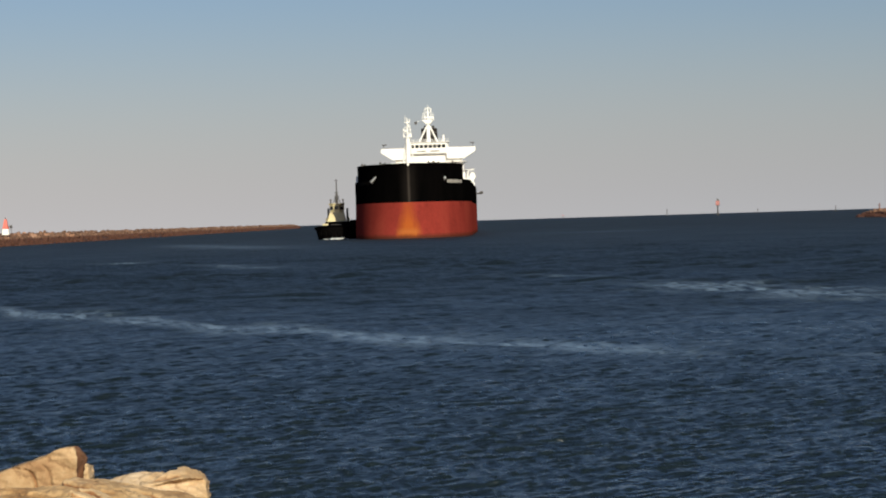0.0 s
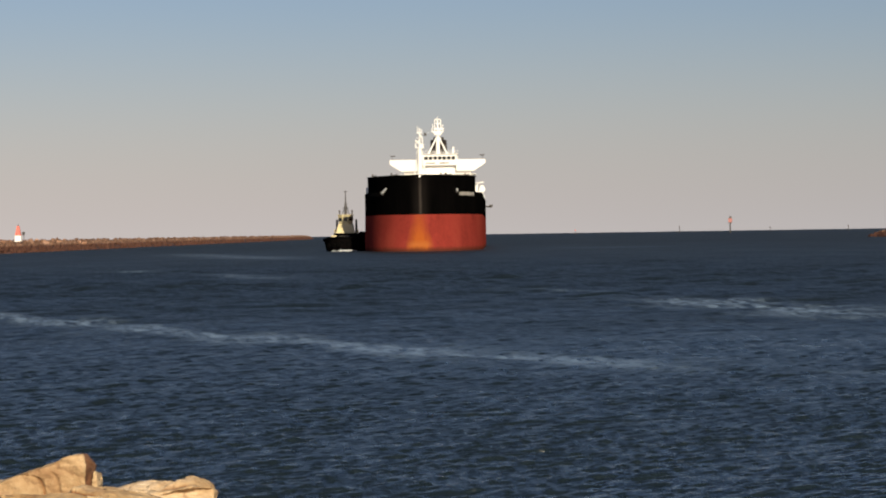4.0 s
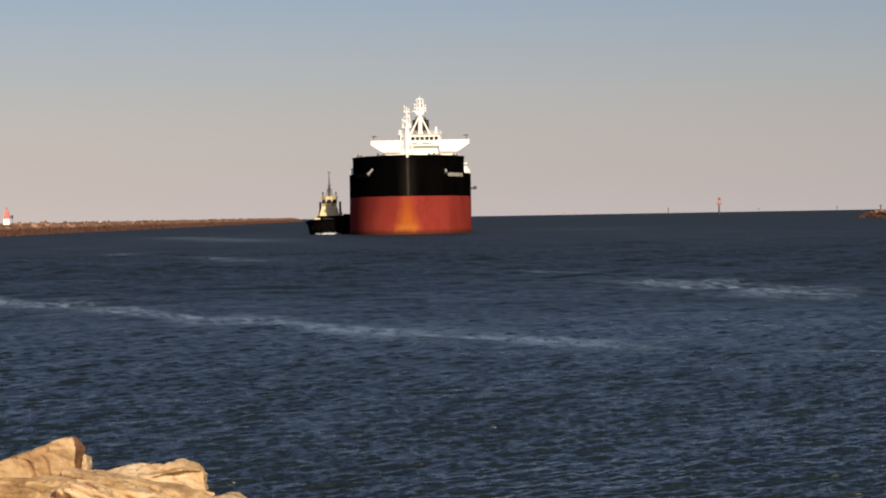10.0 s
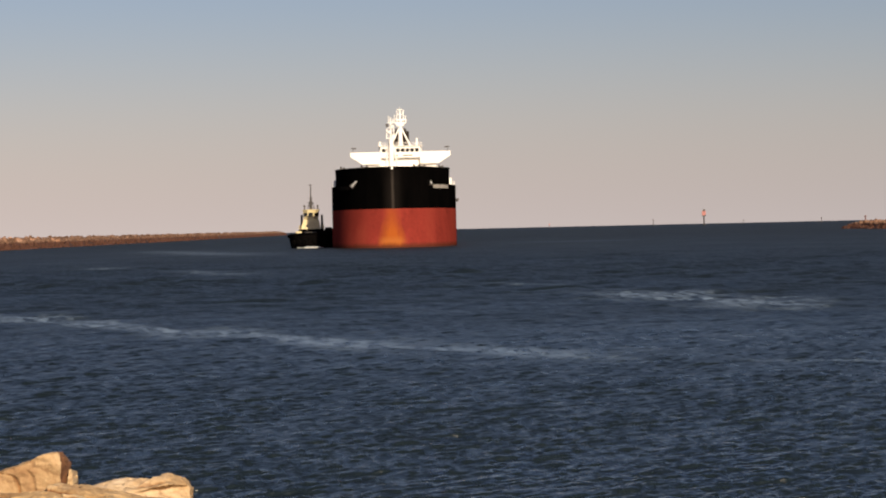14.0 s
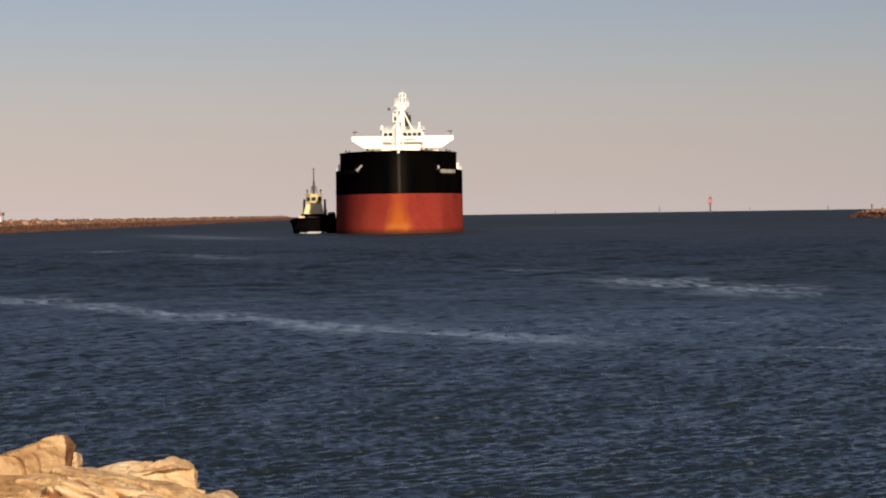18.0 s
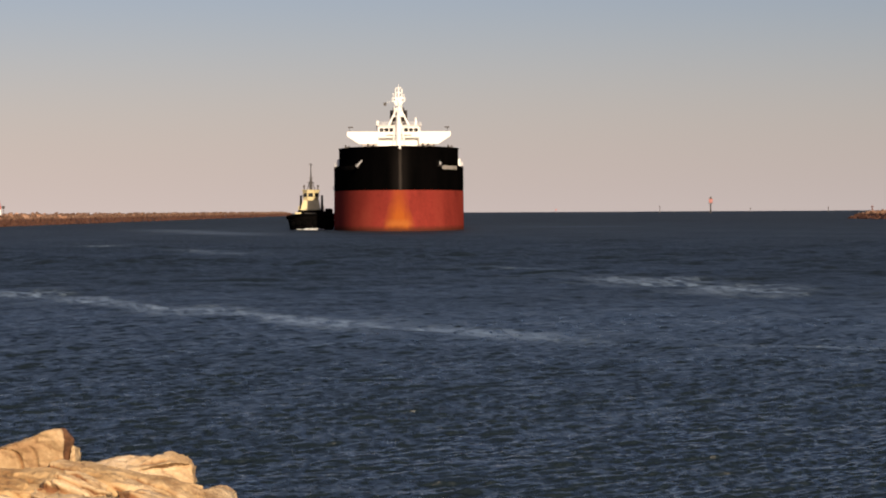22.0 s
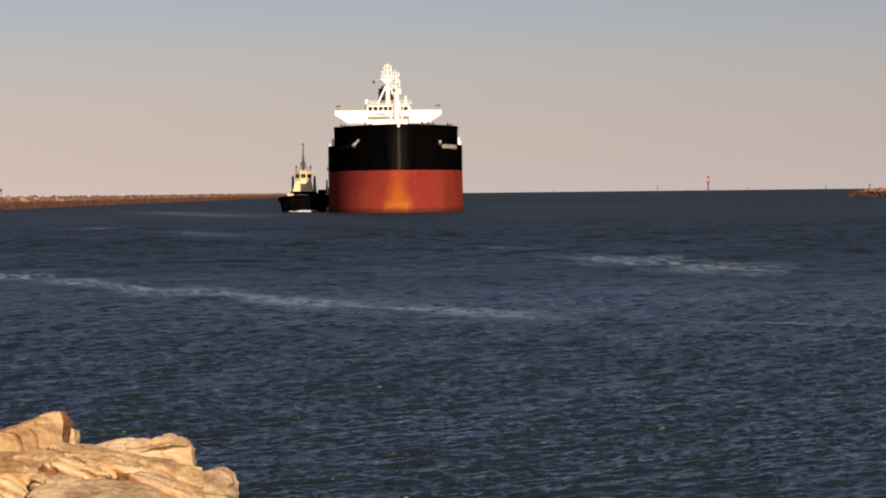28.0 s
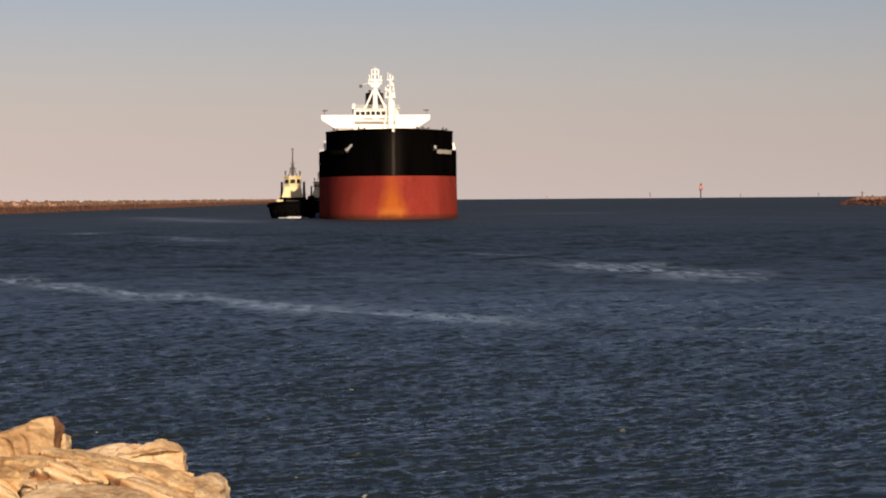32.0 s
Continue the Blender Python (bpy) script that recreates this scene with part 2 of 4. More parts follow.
def rock_material(name, stops, scale, strata, wet, differ=(0.9, 1.12)):
    """Quarried stone: stains, bedding lines and, low down, a band darkened by weed and water."""
    m = mottled(name, stops, scale, 0.85, 0.05)
    nt = m.node_tree
    r = [n for n in nt.nodes if n.type == "VALTORGB"][0]
    tc = [n for n in nt.nodes if n.type == "TEX_COORD"][0]
    info = node(m, "ShaderNodeObjectInfo")
    hsv = node(m, "ShaderNodeHueSaturation")
    mr = node(m, "ShaderNodeMapRange", To_Min=differ[0], To_Max=differ[1])
    link(m, info, "Random", mr, "Value")
    link(m, mr, "Result", hsv, "Value")
    link(m, r, "Color", hsv, "Color")
    last = hsv
    if strata:
        w = node(m, "ShaderNodeAttribute")
        w.attribute_name = "bed"
        lines = ramp(m, [(0.0, (0.34, 0.14, 0.055)), (0.16, (0.70, 0.52, 0.37)), (0.4, (0.95, 0.9, 0.84)), (0.85, (1.12, 1.1, 1.1))])
        link(m, w, "Fac", lines, "Fac")
        mp = node(m, "ShaderNodeMapping", Rotation=(radians(12), radians(25), 0))
        mp.vector_type = "TEXTURE"
        link(m, tc, "Object", mp, "Vector")
        wave = node(m, "ShaderNodeTexWave", Scale=strata, Distortion=6.0, Detail=6.0, Detail_Scale=1.6, Detail_Roughness=0.65)
        wave.bands_direction = "Z"
        link(m, mp, "Vector", wave, "Vector")
        crack = ramp(m, [(0.0, (0.34, 0.2, 0.1)), (0.10, (0.9, 0.86, 0.8)), (0.6, (1, 1, 1))])
        link(m, wave, "Fac", crack, "Fac")
        cm = node(m, "ShaderNodeMix")
        cm.data_type, cm.blend_type = "RGBA", "MULTIPLY"
        cm.inputs[0].default_value = 0.45
        nt.links.new(lines.outputs["Color"], cm.inputs[6])
        nt.links.new(crack.outputs["Color"], cm.inputs[7])
        lines = cm
        old = [n for n in nt.nodes if n.type == "BUMP"][0]
        b2 = node(m, "ShaderNodeBump", Strength=0.6, Distance=0.02)
        link(m, wave, "Fac", b2, "Height")
        link(m, old, "Normal", b2, "Normal")
        link(m, b2, "Normal", bsdf(m), "Normal")
        mul = node(m, "ShaderNodeMix")
        mul.data_type, mul.blend_type = "RGBA", "MULTIPLY"
        mul.inputs[0].default_value = 0.95
        nt.links.new(hsv.outputs["Color"], mul.inputs[6])
        nt.links.new(lines.outputs[2], mul.inputs[7])
        nt.links.new(mul.outputs[2], bsdf(m).inputs["Base Color"])
    else:
        nt.links.new(hsv.outputs["Color"], bsdf(m).inputs["Base Color"])
    if wet:
        geo = node(m, "ShaderNodeNewGeometry")
        sep = node(m, "ShaderNodeSeparateXYZ")
        link(m, geo, "Position", sep, "Vector")
        edge = node(m, "ShaderNodeMapRange", From_Min=wet - 0.35, From_Max=wet + 0.4)
        link(m, sep, "Z", edge, "Value")
        mul = node(m, "ShaderNodeMix")
        mul.data_type = "RGBA"
        mul.inputs[6].default_value = (0.055, 0.019, 0.009, 1)
        old = bsdf(m).inputs["Base Color"].links[0].from_socket
        nt.links.new(edge.outputs["Result"], mul.inputs[0])
        nt.links.new(old, mul.inputs[7])
        nt.links.new(mul.outputs[2], bsdf(m).inputs["Base Color"])
    return m


SANDSTONE = rock_material("golden_sandstone", [(0.25, (0.228, 0.131, 0.0596)), (0.42, (0.345, 0.234, 0.12)), (0.55, (0.428, 0.315, 0.186)), (0.75, (0.546, 0.457, 0.338))], 2.2, 1.6, 0)
SLAB_STONE = rock_material("ochre_sandstone", [(0.25, (0.216, 0.118, 0.0465)), (0.42, (0.327, 0.21, 0.0933)), (0.55, (0.407, 0.283, 0.145)), (0.75, (0.518, 0.41, 0.263))], 2.2, 1.6, 0)
PALE_STONE = rock_material("cream_sandstone", [(0.25, (0.309, 0.195, 0.0942)), (0.45, (0.501, 0.362, 0.199)), (0.7, (0.667, 0.539, 0.356))], 2.6, 2.4, 0)
WEATHERED = rock_material("weathered_sandstone", [(0.25, (0.202, 0.131, 0.0738)), (0.45, (0.319, 0.232, 0.134)), (0.7, (0.449, 0.359, 0.237))], 2.6, 1.6, 0)
ARMOUR = rock_material("armour_stone", [(0.25, (0.0681, 0.0293, 0.0138)), (0.5, (0.204, 0.107, 0.0621)), (0.7, (0.426, 0.264, 0.186))], 0.35, 0, 2.4, (0.5, 1.3))
BANK = rock_material("bank_rubble", [(0.25, (0.22, 0.15, 0.09)), (0.7, (0.4, 0.3, 0.2))], 0.8, 0, 0.8)


# ---------------------------------------------------------------- mesh helpers
def part(name, bm, mat, parent=None, label="", smooth=False):
    """Links a bmesh as one mesh object, under a thing or a part."""
    me = bpy.data.meshes.new(name)
    bm.to_mesh(me)
    bm.free()
    me.materials.append(mat)
    if smooth:
        me.polygons.foreach_set("use_smooth", [True] * len(me.polygons))
    ob = new(name, me)
    ob.parent = parent
    if label:
        ob["label"] = label
    return ob


def box(bm, c, s, bevel=0.0, taper=1.0, rz=0.0):
    """A box round c of size s; taper: the top's size against the base's."""
    r = bmesh.ops.create_cube(bm, size=1.0)
    vs = r["verts"]
    for v in vs:
        k = taper if v.co.z > 0 else 1.0
        v.co = Vector((v.co.x * s[0] * k, v.co.y * s[1] * k, v.co.z * s[2]))
    if bevel:
        es = list({e for v in vs for e in v.link_edges})
        out = bmesh.ops.bevel(bm, geom=es, offset=bevel, segments=2, affect="EDGES", profile=0.6)
        vs = list({v for f in out["faces"] for v in f.verts} | {v for v in vs if v.is_valid})
    bmesh.ops.transform(bm, matrix=pose(*c, 0, 0, rz), verts=vs)
    return vs


def tube(bm, a, b, r0, r1=None, n=10):
    """A round bar from a to b."""
    a, b = Vector(a), Vector(b)
    r1 = r0 if r1 is None else r1
    r = bmesh.ops.create_cone(bm, cap_ends=True, segments=n, radius1=r0, radius2=r1, depth=(b - a).length)
    m = Matrix.Translation((a + b) / 2) @ (b - a).to_track_quat("Z", "Y").to_matrix().to_4x4()
    bmesh.ops.transform(bm, matrix=m, verts=r["verts"])


def prism(bm, outline, z0, z1, top=None):
    """An upright solid over a closed outline of (x, y); top: another outline for its upper end."""
    top = top or outline
    lo = [bm.verts.new((x, y, z0)) for x, y in outline]
    hi = [bm.verts.new((x, y, z1)) for x, y in top]
    n = len(lo)
    for i in range(n):
        bm.faces.new((lo[i], lo[(i + 1) % n], hi[(i + 1) % n], hi[i]))
    bm.faces.new(hi)
    bm.faces.new(lo[::-1])


def plate(bm, outline, y0, y1):
    """A solid from an outline of (x, z), between two values of y."""
    a = [bm.verts.new((x, y0, z)) for x, z in outline]
    b = [bm.verts.new((x, y1, z)) for x, z in outline]
    n = len(a)
    for i in range(n):
        bm.faces.new((a[i], b[i], b[(i + 1) % n], a[(i + 1) % n]))
    bm.faces.new(a[::-1])
    bm.faces.new(b)
    bmesh.ops.recalc_face_normals(bm, faces=bm.faces)


def grid_mesh(name, verts, rows, cols, mat, parent=None, closed=False, label="", smooth=True):
    me = bpy.data.meshes.new(name)
    k = cols if closed else cols - 1
    i = np.arange(rows - 1)[:, None] * cols
    j = np.arange(k)[None, :]
    j2 = (j + 1) % cols
    quads = np.stack([i + j, i + j2, i + cols + j2, i + cols + j], -1).reshape(-1, 4)
    me.from_pydata(np.asarray(verts).reshape(-1, 3).tolist(), [], quads.tolist())
    me.materials.append(mat)
    if smooth:
        me.polygons.foreach_set("use_smooth", [True] * len(me.polygons))
    ob = new(name, me)
    ob.parent = parent
    if label:
        ob["label"] = label
    return ob


def thing(name, label, category, group=""):
    return tagged(new(name), label, category, group)


# ---------------------------------------------------------------- water
def water_material():
    m = material("sea_water", (0.0086, 0.0140, 0.0178), 0.3, spec=0.5)
    b = bsdf(m)
    b.inputs["IOR"].default_value = 1.333
    tc = node(m, "ShaderNodeTexCoord")
    mp = node(m, "ShaderNodeMapping", Rotation=(0, 0, radians(45)), Scale=(1.8, 1.0, 1.0))
    mp.vector_type = "TEXTURE"
    link(m, tc, "Object", mp, "Vector")
    n1 = node(m, "ShaderNodeTexNoise", Scale=4.2, Detail=3.0, Roughness=0.6)
    n2 = node(m, "ShaderNodeTexNoise", Scale=0.06, Detail=4.0, Roughness=0.6)
    link(m, mp, "Vector", n1, "Vector")
    link(m, mp, "Vector", n2, "Vector")
    at = m.node_tree.nodes.new("ShaderNodeAttribute")
    at.attribute_name = "slick"
    calm = node(m, "ShaderNodeMapRange", From_Min=0.25, From_Max=0.75, To_Min=1.0, To_Max=0.25)
    brk = node(m, "ShaderNodeMath")
    brk.operation = "MULTIPLY"
    n3 = node(m, "ShaderNodeTexNoise", Scale=1.1, Detail=5.0, Roughness=0.65)
    mp3 = node(m, "ShaderNodeMapping", Rotation=(0, 0, radians(12)), Scale=(0.7, 2.4, 1.0))
    mp3.vector_type = "TEXTURE"
    link(m, tc, "Object", mp3, "Vector")
    link(m, mp3, "Vector", n3, "Vector")
    sharp = node(m, "ShaderNodeMapRange", From_Min=0.42, From_Max=0.60, To_Min=0.0, To_Max=1.0)
    link(m, n3, "Fac", sharp, "Value")
    link(m, at, "Fac", brk, 0)
    link(m, sharp, "Result", brk, 1)
    link(m, brk, "Value", calm, "Value")
    bp = node(m, "ShaderNodeBump", Distance=0.085)
    gust = node(m, "ShaderNodeMapRange", From_Min=0.35, From_Max=0.65, To_Min=0.8, To_Max=1.0)
    link(m, n2, "Fac", gust, "Value")
    both = node(m, "ShaderNodeMath")
    both.operation = "MULTIPLY"
    link(m, gust, "Result", both, 0)
    link(m, calm, "Result", both, 1)
    link(m, both, "Value", bp, "Strength")
    link(m, n1, "Fac", bp, "Height")
    link(m, bp, "Normal", b, "Normal")
    # ripples finer than the mesh, as roughness
    ar = m.node_tree.nodes.new("ShaderNodeAttribute")
    ar.attribute_name = "ripple"
    paw = node(m, "ShaderNodeMapRange", From_Min=0.3, From_Max=0.7, To_Min=-0.05, To_Max=0.05)
    link(m, n2, "Fac", paw, "Value")
    rs = node(m, "ShaderNodeMath")
    link(m, ar, "Fac", rs, 0)
    link(m, paw, "Result", rs, 1)
    # cat's paws: small patches of finer ripples
    paws = node(m, "ShaderNodeMapRange", From_Min=0.35, From_Max=0.65, To_Min=-0.07, To_Max=0.07)
    link(m, n3, "Fac", paws, "Value")
    rs2 = node(m, "ShaderNodeMath")
    link(m, rs, "Value", rs2, 0)
    link(m, paws, "Result", rs2, 1)
    link(m, rs2, "Value", b, "Roughness")
    # thin foam lines and scum along the slicks, with sky reflection painted in as pale blue
    mix = node(m, "ShaderNodeMix")
    mix.data_type = "RGBA"
    mix.inputs[6].default_value = (0.0086, 0.0140, 0.0178, 1)
    mix.inputs[7].default_value = (0.19, 0.258, 0.335, 1)
    m.node_tree.links.new(brk.outputs["Value"], mix.inputs[0])
    m.node_tree.links.new(mix.outputs[2], b.inputs["Base Color"])
    return m


WATER = water_material()
WIND = radians(127)                # the way the ripples run; longer waves come more from ahead

DRIFT = (4.2, -8.0)                # half of it at the start, half of it back at the end


def build_water():
    rng = np.random.default_rng(5)
    fine = np.arange(-0.28, 0.2801, 0.00095)
    rest = np.linspace(0.28, 2 * math.pi - 0.28, 44)[1:-1]
    az = np.concatenate([fine, rest])

    def stride(d):
        """The mesh's step outwards, for each metre of distance."""
        return np.interp(d, [50, 110, 200, 500, 1600], [0.0013, 0.0024, 0.0038, 0.009, 0.012])

    r = [1.0, 8.0, 18.0]
    while r[-1] < 4900.0:
        r.append(r[-1] * (1.01 if r[-1] < 29 else 1.0 + float(stride(r[-1]))))
    r = np.array(r)
    A, R = np.meshgrid(az, r)
    X, Y = R * np.sin(A), R * np.cos(A)
    step = R * stride(R)
    near = np.abs((A + math.pi) % (2 * math.pi) - math.pi) <= 0.285
    X, Y, step = (q.astype(np.float32) for q in (X, Y, step))
    Z = np.zeros_like(X)
    slick = slicks(X + DRIFT[0] / 2, Y + DRIFT[1] / 2) * near
    offshore = np.clip((R - 70.0) / 150.0, 0, 1)
    for lam in np.concatenate([np.geomspace(0.14, 1.5, 66), np.geomspace(1.7, 9.5, 34)]):
        short = lam < 1.6
        th = (WIND if short else radians(94)) + rng.normal(0, rng.choice([0.3, 0.6, 1.2], p=[0.3, 0.5, 0.2]))
        k = 2 * math.pi / lam
        amp = 0.0081 * lam * min(1.0, lam / 0.3, (0.55 / lam) ** 0.9) if short else 0.0078 * lam * np.maximum(offshore, 0.22 * min(1.0, 2.0 / lam))
        fade = np.clip(lam / (step * 2.2) - 1.0, 0, 1)
        ph = k * (X * math.cos(th) + Y * math.sin(th)) + rng.uniform(0, 6.28)
        gust = 0.75 + 0.45 * np.sin(X * 0.11 * rng.uniform(0.5, 1.5) + rng.uniform(0, 6)) * np.sin(Y * 0.05 * rng.uniform(0.5, 1.5) + rng.uniform(0, 6))
        if short:       # short waves come in small groups
            gust *= 1 + 0.85 * np.sin(X * rng.uniform(0.4, 1.5) + rng.uniform(0, 6)) * np.sin(Y * rng.uniform(0.2, 0.8) + rng.uniform(0, 6))
        Z += amp * fade * gust * (np.sin(ph) + 0.4 * np.sin(2 * ph) + 0.16 * np.sin(3 * ph)) * (1 - 0.4 * slick)
    Z = np.where(near, Z, 0.0)
    # the crests lean, so that one face of each wave is short and steep
    lean = 1.35 * np.interp(R, [120, 260], [1.0, 0.0])
    X, Y = X - lean * Z * math.cos(WIND), Y - lean * Z * math.sin(WIND)
    V = np.stack([X, Y, Z], -1)
    ob = grid_mesh("water", V, len(r), len(az), WATER, closed=True)
    a = ob.data.attributes.new("slick", "FLOAT", "POINT")
    a.data.foreach_set("value", slick.astype(np.float32).ravel())
    a = ob.data.attributes.new("ripple", "FLOAT", "POINT")
    a.data.foreach_set("value", np.interp(R, [50, 95, 140, 350, 900], [0.27, 0.36, 0.45, 0.55, 0.66]).astype(np.float32).ravel())
    tagged(ob, "dark blue choppy harbour water with pale wind slicks", "water", kind="structure")
    return ob


def slicks(X, Y):
    """Wind rows of calmer, scummy water: soft bands along bent lines, 0 to 1."""
    out = np.zeros_like(X)
    bands = [
        ([(-60, 195), (-27, 134.0), (-15.9, 113.5), (-9.4, 102.0), (-3, 90.5), (1.4, 83.8), (6.5, 77.0), (9.5, 72.5)], 2.4, 1.0),
        ([(14.0, 151.0), (15.6, 144.0), (18.7, 131.5), (20.6, 121.0), (21.6, 113.0)], 4.4, 1.0),
        ([(3, 182), (8.0, 176.0), (14.0, 165.0)], 1.8, 0.45),
        ([(-29, 272), (-24.0, 254.0), (-17, 230)], 3.6, 0.5),
        ([(-46, 310), (-40.0, 290.0)], 5.0, 0.55),
        ([(-75, 600), (-50.0, 500.0), (-30, 428)], 11.0, 0.6),
        ([(25, 640), (60.0, 600.0)], 16.0, 0.5),
        ([(12, 72), (19.0, 68.0)], 0.8, 0.6),
    ]
    for line, wide, power in bands:
        best, along, count = np.full_like(X, 1e9), np.zeros_like(X), len(line) - 1
        for i, ((x0, y0), (x1, y1)) in enumerate(zip(line, line[1:])):
            dx, dy = x1 - x0, y1 - y0
            t = np.clip(((X - x0) * dx + (Y - y0) * dy) / (dx * dx + dy * dy), 0, 1)
            d = np.hypot(X - x0 - t * dx, Y - y0 - t * dy)
            along = np.where(d < best, (i + t) / count, along)
            best = np.minimum(best, d)
        wob = 1 + 0.4 * np.sin(X * 1.3 + Y * 0.41) + 0.4 * np.sin(X * 0.43 - Y * 0.27 + 1.0)
        ends = np.clip(along * 4 + 0.25, 0, 1) * np.clip((1 - along) * 4 + 0.15, 0, 1)
        out = np.maximum(out, power * ends * np.exp(-(best / (0.72 * wide * np.clip(wob, 0.3, 2))) ** 2))
    return np.clip(out, 0, 1)


water = build_water()

# the bank on which the camera stands, sloping into the water
def build_bank():
    n = 110
    xs, ys = np.linspace(-45, 45, n), np.linspace(-60, 60, n)
    X, Y = np.meshgrid(xs, ys)
    S = Y + 1.2 * X
    Z = np.interp(S, [-60, 8, 22, 40], [3.1, 3.1, -2.0, -4.0])
    Z = np.minimum(Z, np.interp(Y, [6, 30], [3.1, -2.5]) + 0 * X)
    Z = np.maximum(Z, 2.1 * np.exp(-((X + 3.0) / 3.0) ** 2 - ((Y - 16.9) / 2.6) ** 2) - 0.25)
    for i in range(n):
        for j in range(n):
            Z[i, j] += 0.12 * noise.noise((X[i, j] * 0.5, Y[i, j] * 0.5, 0))
    ob = grid_mesh("ground", np.stack([X, Y, Z], -1), n, n, BANK)
    tagged(ob, "rubble bank of brown stone sloping into the water", "ground", kind="structure")


build_bank()


# ---------------------------------------------------------------- foreground boulders
def boulder(blocks, label, rough=0.02, res=0.013, seed=0.0, strata=(0, 0, 1), bed=0.02, grooves=(), thick=0.09, stain=None, even=0.45, seam=1.0, stone=None, chip=0.1, lips=()):
    """A quarried boulder: the joined hulls of its blocks, let down to the bank, chipped, worn and split along its bedding."""
    bm = bmesh.new()
    for corners in list(blocks) + list(lips):
        xs, ys, zs = zip(*corners)
        fore = [x for x, y, z in corners if y < min(ys) + 0.12]
        rear = [x for x, y, z in corners if y > max(ys) - 0.3]
        foot = [(x, min(ys), 1.55) for x in (min(fore), max(fore))] + [(x, max(ys) + 0.4, 1.55) for x in (min(rear), max(rear))]
        back = [(x, y + 0.3, z - 0.04) for x, y, z in corners if z > max(zs) - 0.12]
        vs = [bm.verts.new(c) for c in list(corners) + back + ([] if corners in lips else foot)]
        out = bmesh.ops.convex_hull(bm, input=vs)
        bmesh.ops.delete(bm, geom=[g for g in out["geom_interior"] if isinstance(g, bmesh.types.BMVert)], context="VERTS")
    solid = bpy.data.meshes.new("hull")
    bm.to_mesh(solid)
    bm.free()
    rough_block = bpy.data.objects.new("hull", solid)
    scene.collection.objects.link(rough_block)
    grid = rough_block.modifiers.new("even", "REMESH")
    grid.mode, grid.voxel_size = "VOXEL", res
    even_mesh = bpy.data.meshes.new_from_object(rough_block.evaluated_get(bpy.context.evaluated_depsgraph_get()))
    bm = bmesh.new()
    bm.from_mesh(even_mesh)
    bpy.data.objects.remove(rough_block)
    bpy.data.meshes.remove(solid)
    bpy.data.meshes.remove(even_mesh)
    bmesh.ops.smooth_vert(bm, verts=bm.verts, factor=0.5, use_axis_x=True, use_axis_y=True, use_axis_z=True)
    bm.normal_update()
    ax = Vector(strata).normalized()
    off = Vector((seed, seed * 1.7, seed * 0.6))
    shade = bm.verts.layers.float.new("bed")
    moves = []
    for v in bm.verts:
        if v.co.z < 1.95:
            v[shade] = 0.6
            moves.append(Vector((0, 0, 0)))
            continue
        p = v.co + off
        up = p.dot(ax)
        flat = p - ax * up                      # drawn out along the bedding
        big = noise.fractal(flat * 1.5 + ax * (up * 5.5), 0.8, 2.0, 5)
        # broken faces: each cell of the stone is cut off at a slant of its own
        gap, spots = noise.voronoi(flat * 2.2 + ax * (up * 7.0) + 0.35 * noise.noise_vector(p * 3.0))
        slant = noise.cell_vector(spots[0] * 7.3) - Vector((0.5, 0.5, 0.5))
        facet = (flat * 2.2 + ax * (up * 7.0) - spots[0]).dot(slant)
        d = p.dot(ax) + 0.07 * noise.noise(p * 1.8) + 0.022 * noise.noise(p * 6)
        k = math.floor(d / thick)
        f = min(max((d / thick - k - 0.5) / 0.2 + 0.5, 0), 1)
        layer = noise.cell(Vector((k + 0.5, seed, 0))) * (1 - f) + noise.cell(Vector((k + 1.5, seed, 0))) * f
        # a dark parting where two layers meet, stronger in places
        w = (d / thick - k - 0.5) * thick / min(0.016, 0.17 * thick)
        part_line = math.exp(-w * w) * min(max(0.65 + 2.2 * noise.noise(p * 2.6 + Vector((k, 0, 0))), 0), 1) * seam
        fine = noise.fractal(p * 11, 0.7, 2.1, 4)
        cut = 0.0
        for gx, gz, deep in grooves:
            below = max(gz - v.co.z, 0)
            w = (v.co.x - gx - 0.05 * math.sin(min(below, 0.2) * 9) + 0.12 * math.exp(-below / 0.012)) / 0.014
            cut = max(cut, deep * math.exp(-w * w) * (1 if v.co.z < gz + 0.01 else 0) * min(max((0.24 - below) / 0.06, 0), 1))
        v[shade] = (even + (1 - even) * layer) * (1 - 0.9 * cut) * (1 - 0.95 * min(part_line, 1))
        if stain:
            q, n, least = stain
            v[shade] *= min(max((v.co - Vector(q)).dot(Vector(n)) / 0.02 + 0.15 * noise.noise(p * 9) + 0.5, least), 1)
        moves.append(v.normal * (rough * big + chip * facet + bed * (layer - 0.5) * 2 + 0.009 * fine - 0.04 * cut - 0.02 * part_line))
    for v, m in zip(bm.verts, moves):
        v.co += m
    ob = part("boulder", bm, stone or SANDSTONE, smooth=True)
    return tagged(ob, label, "rock", "boulders on the bank")


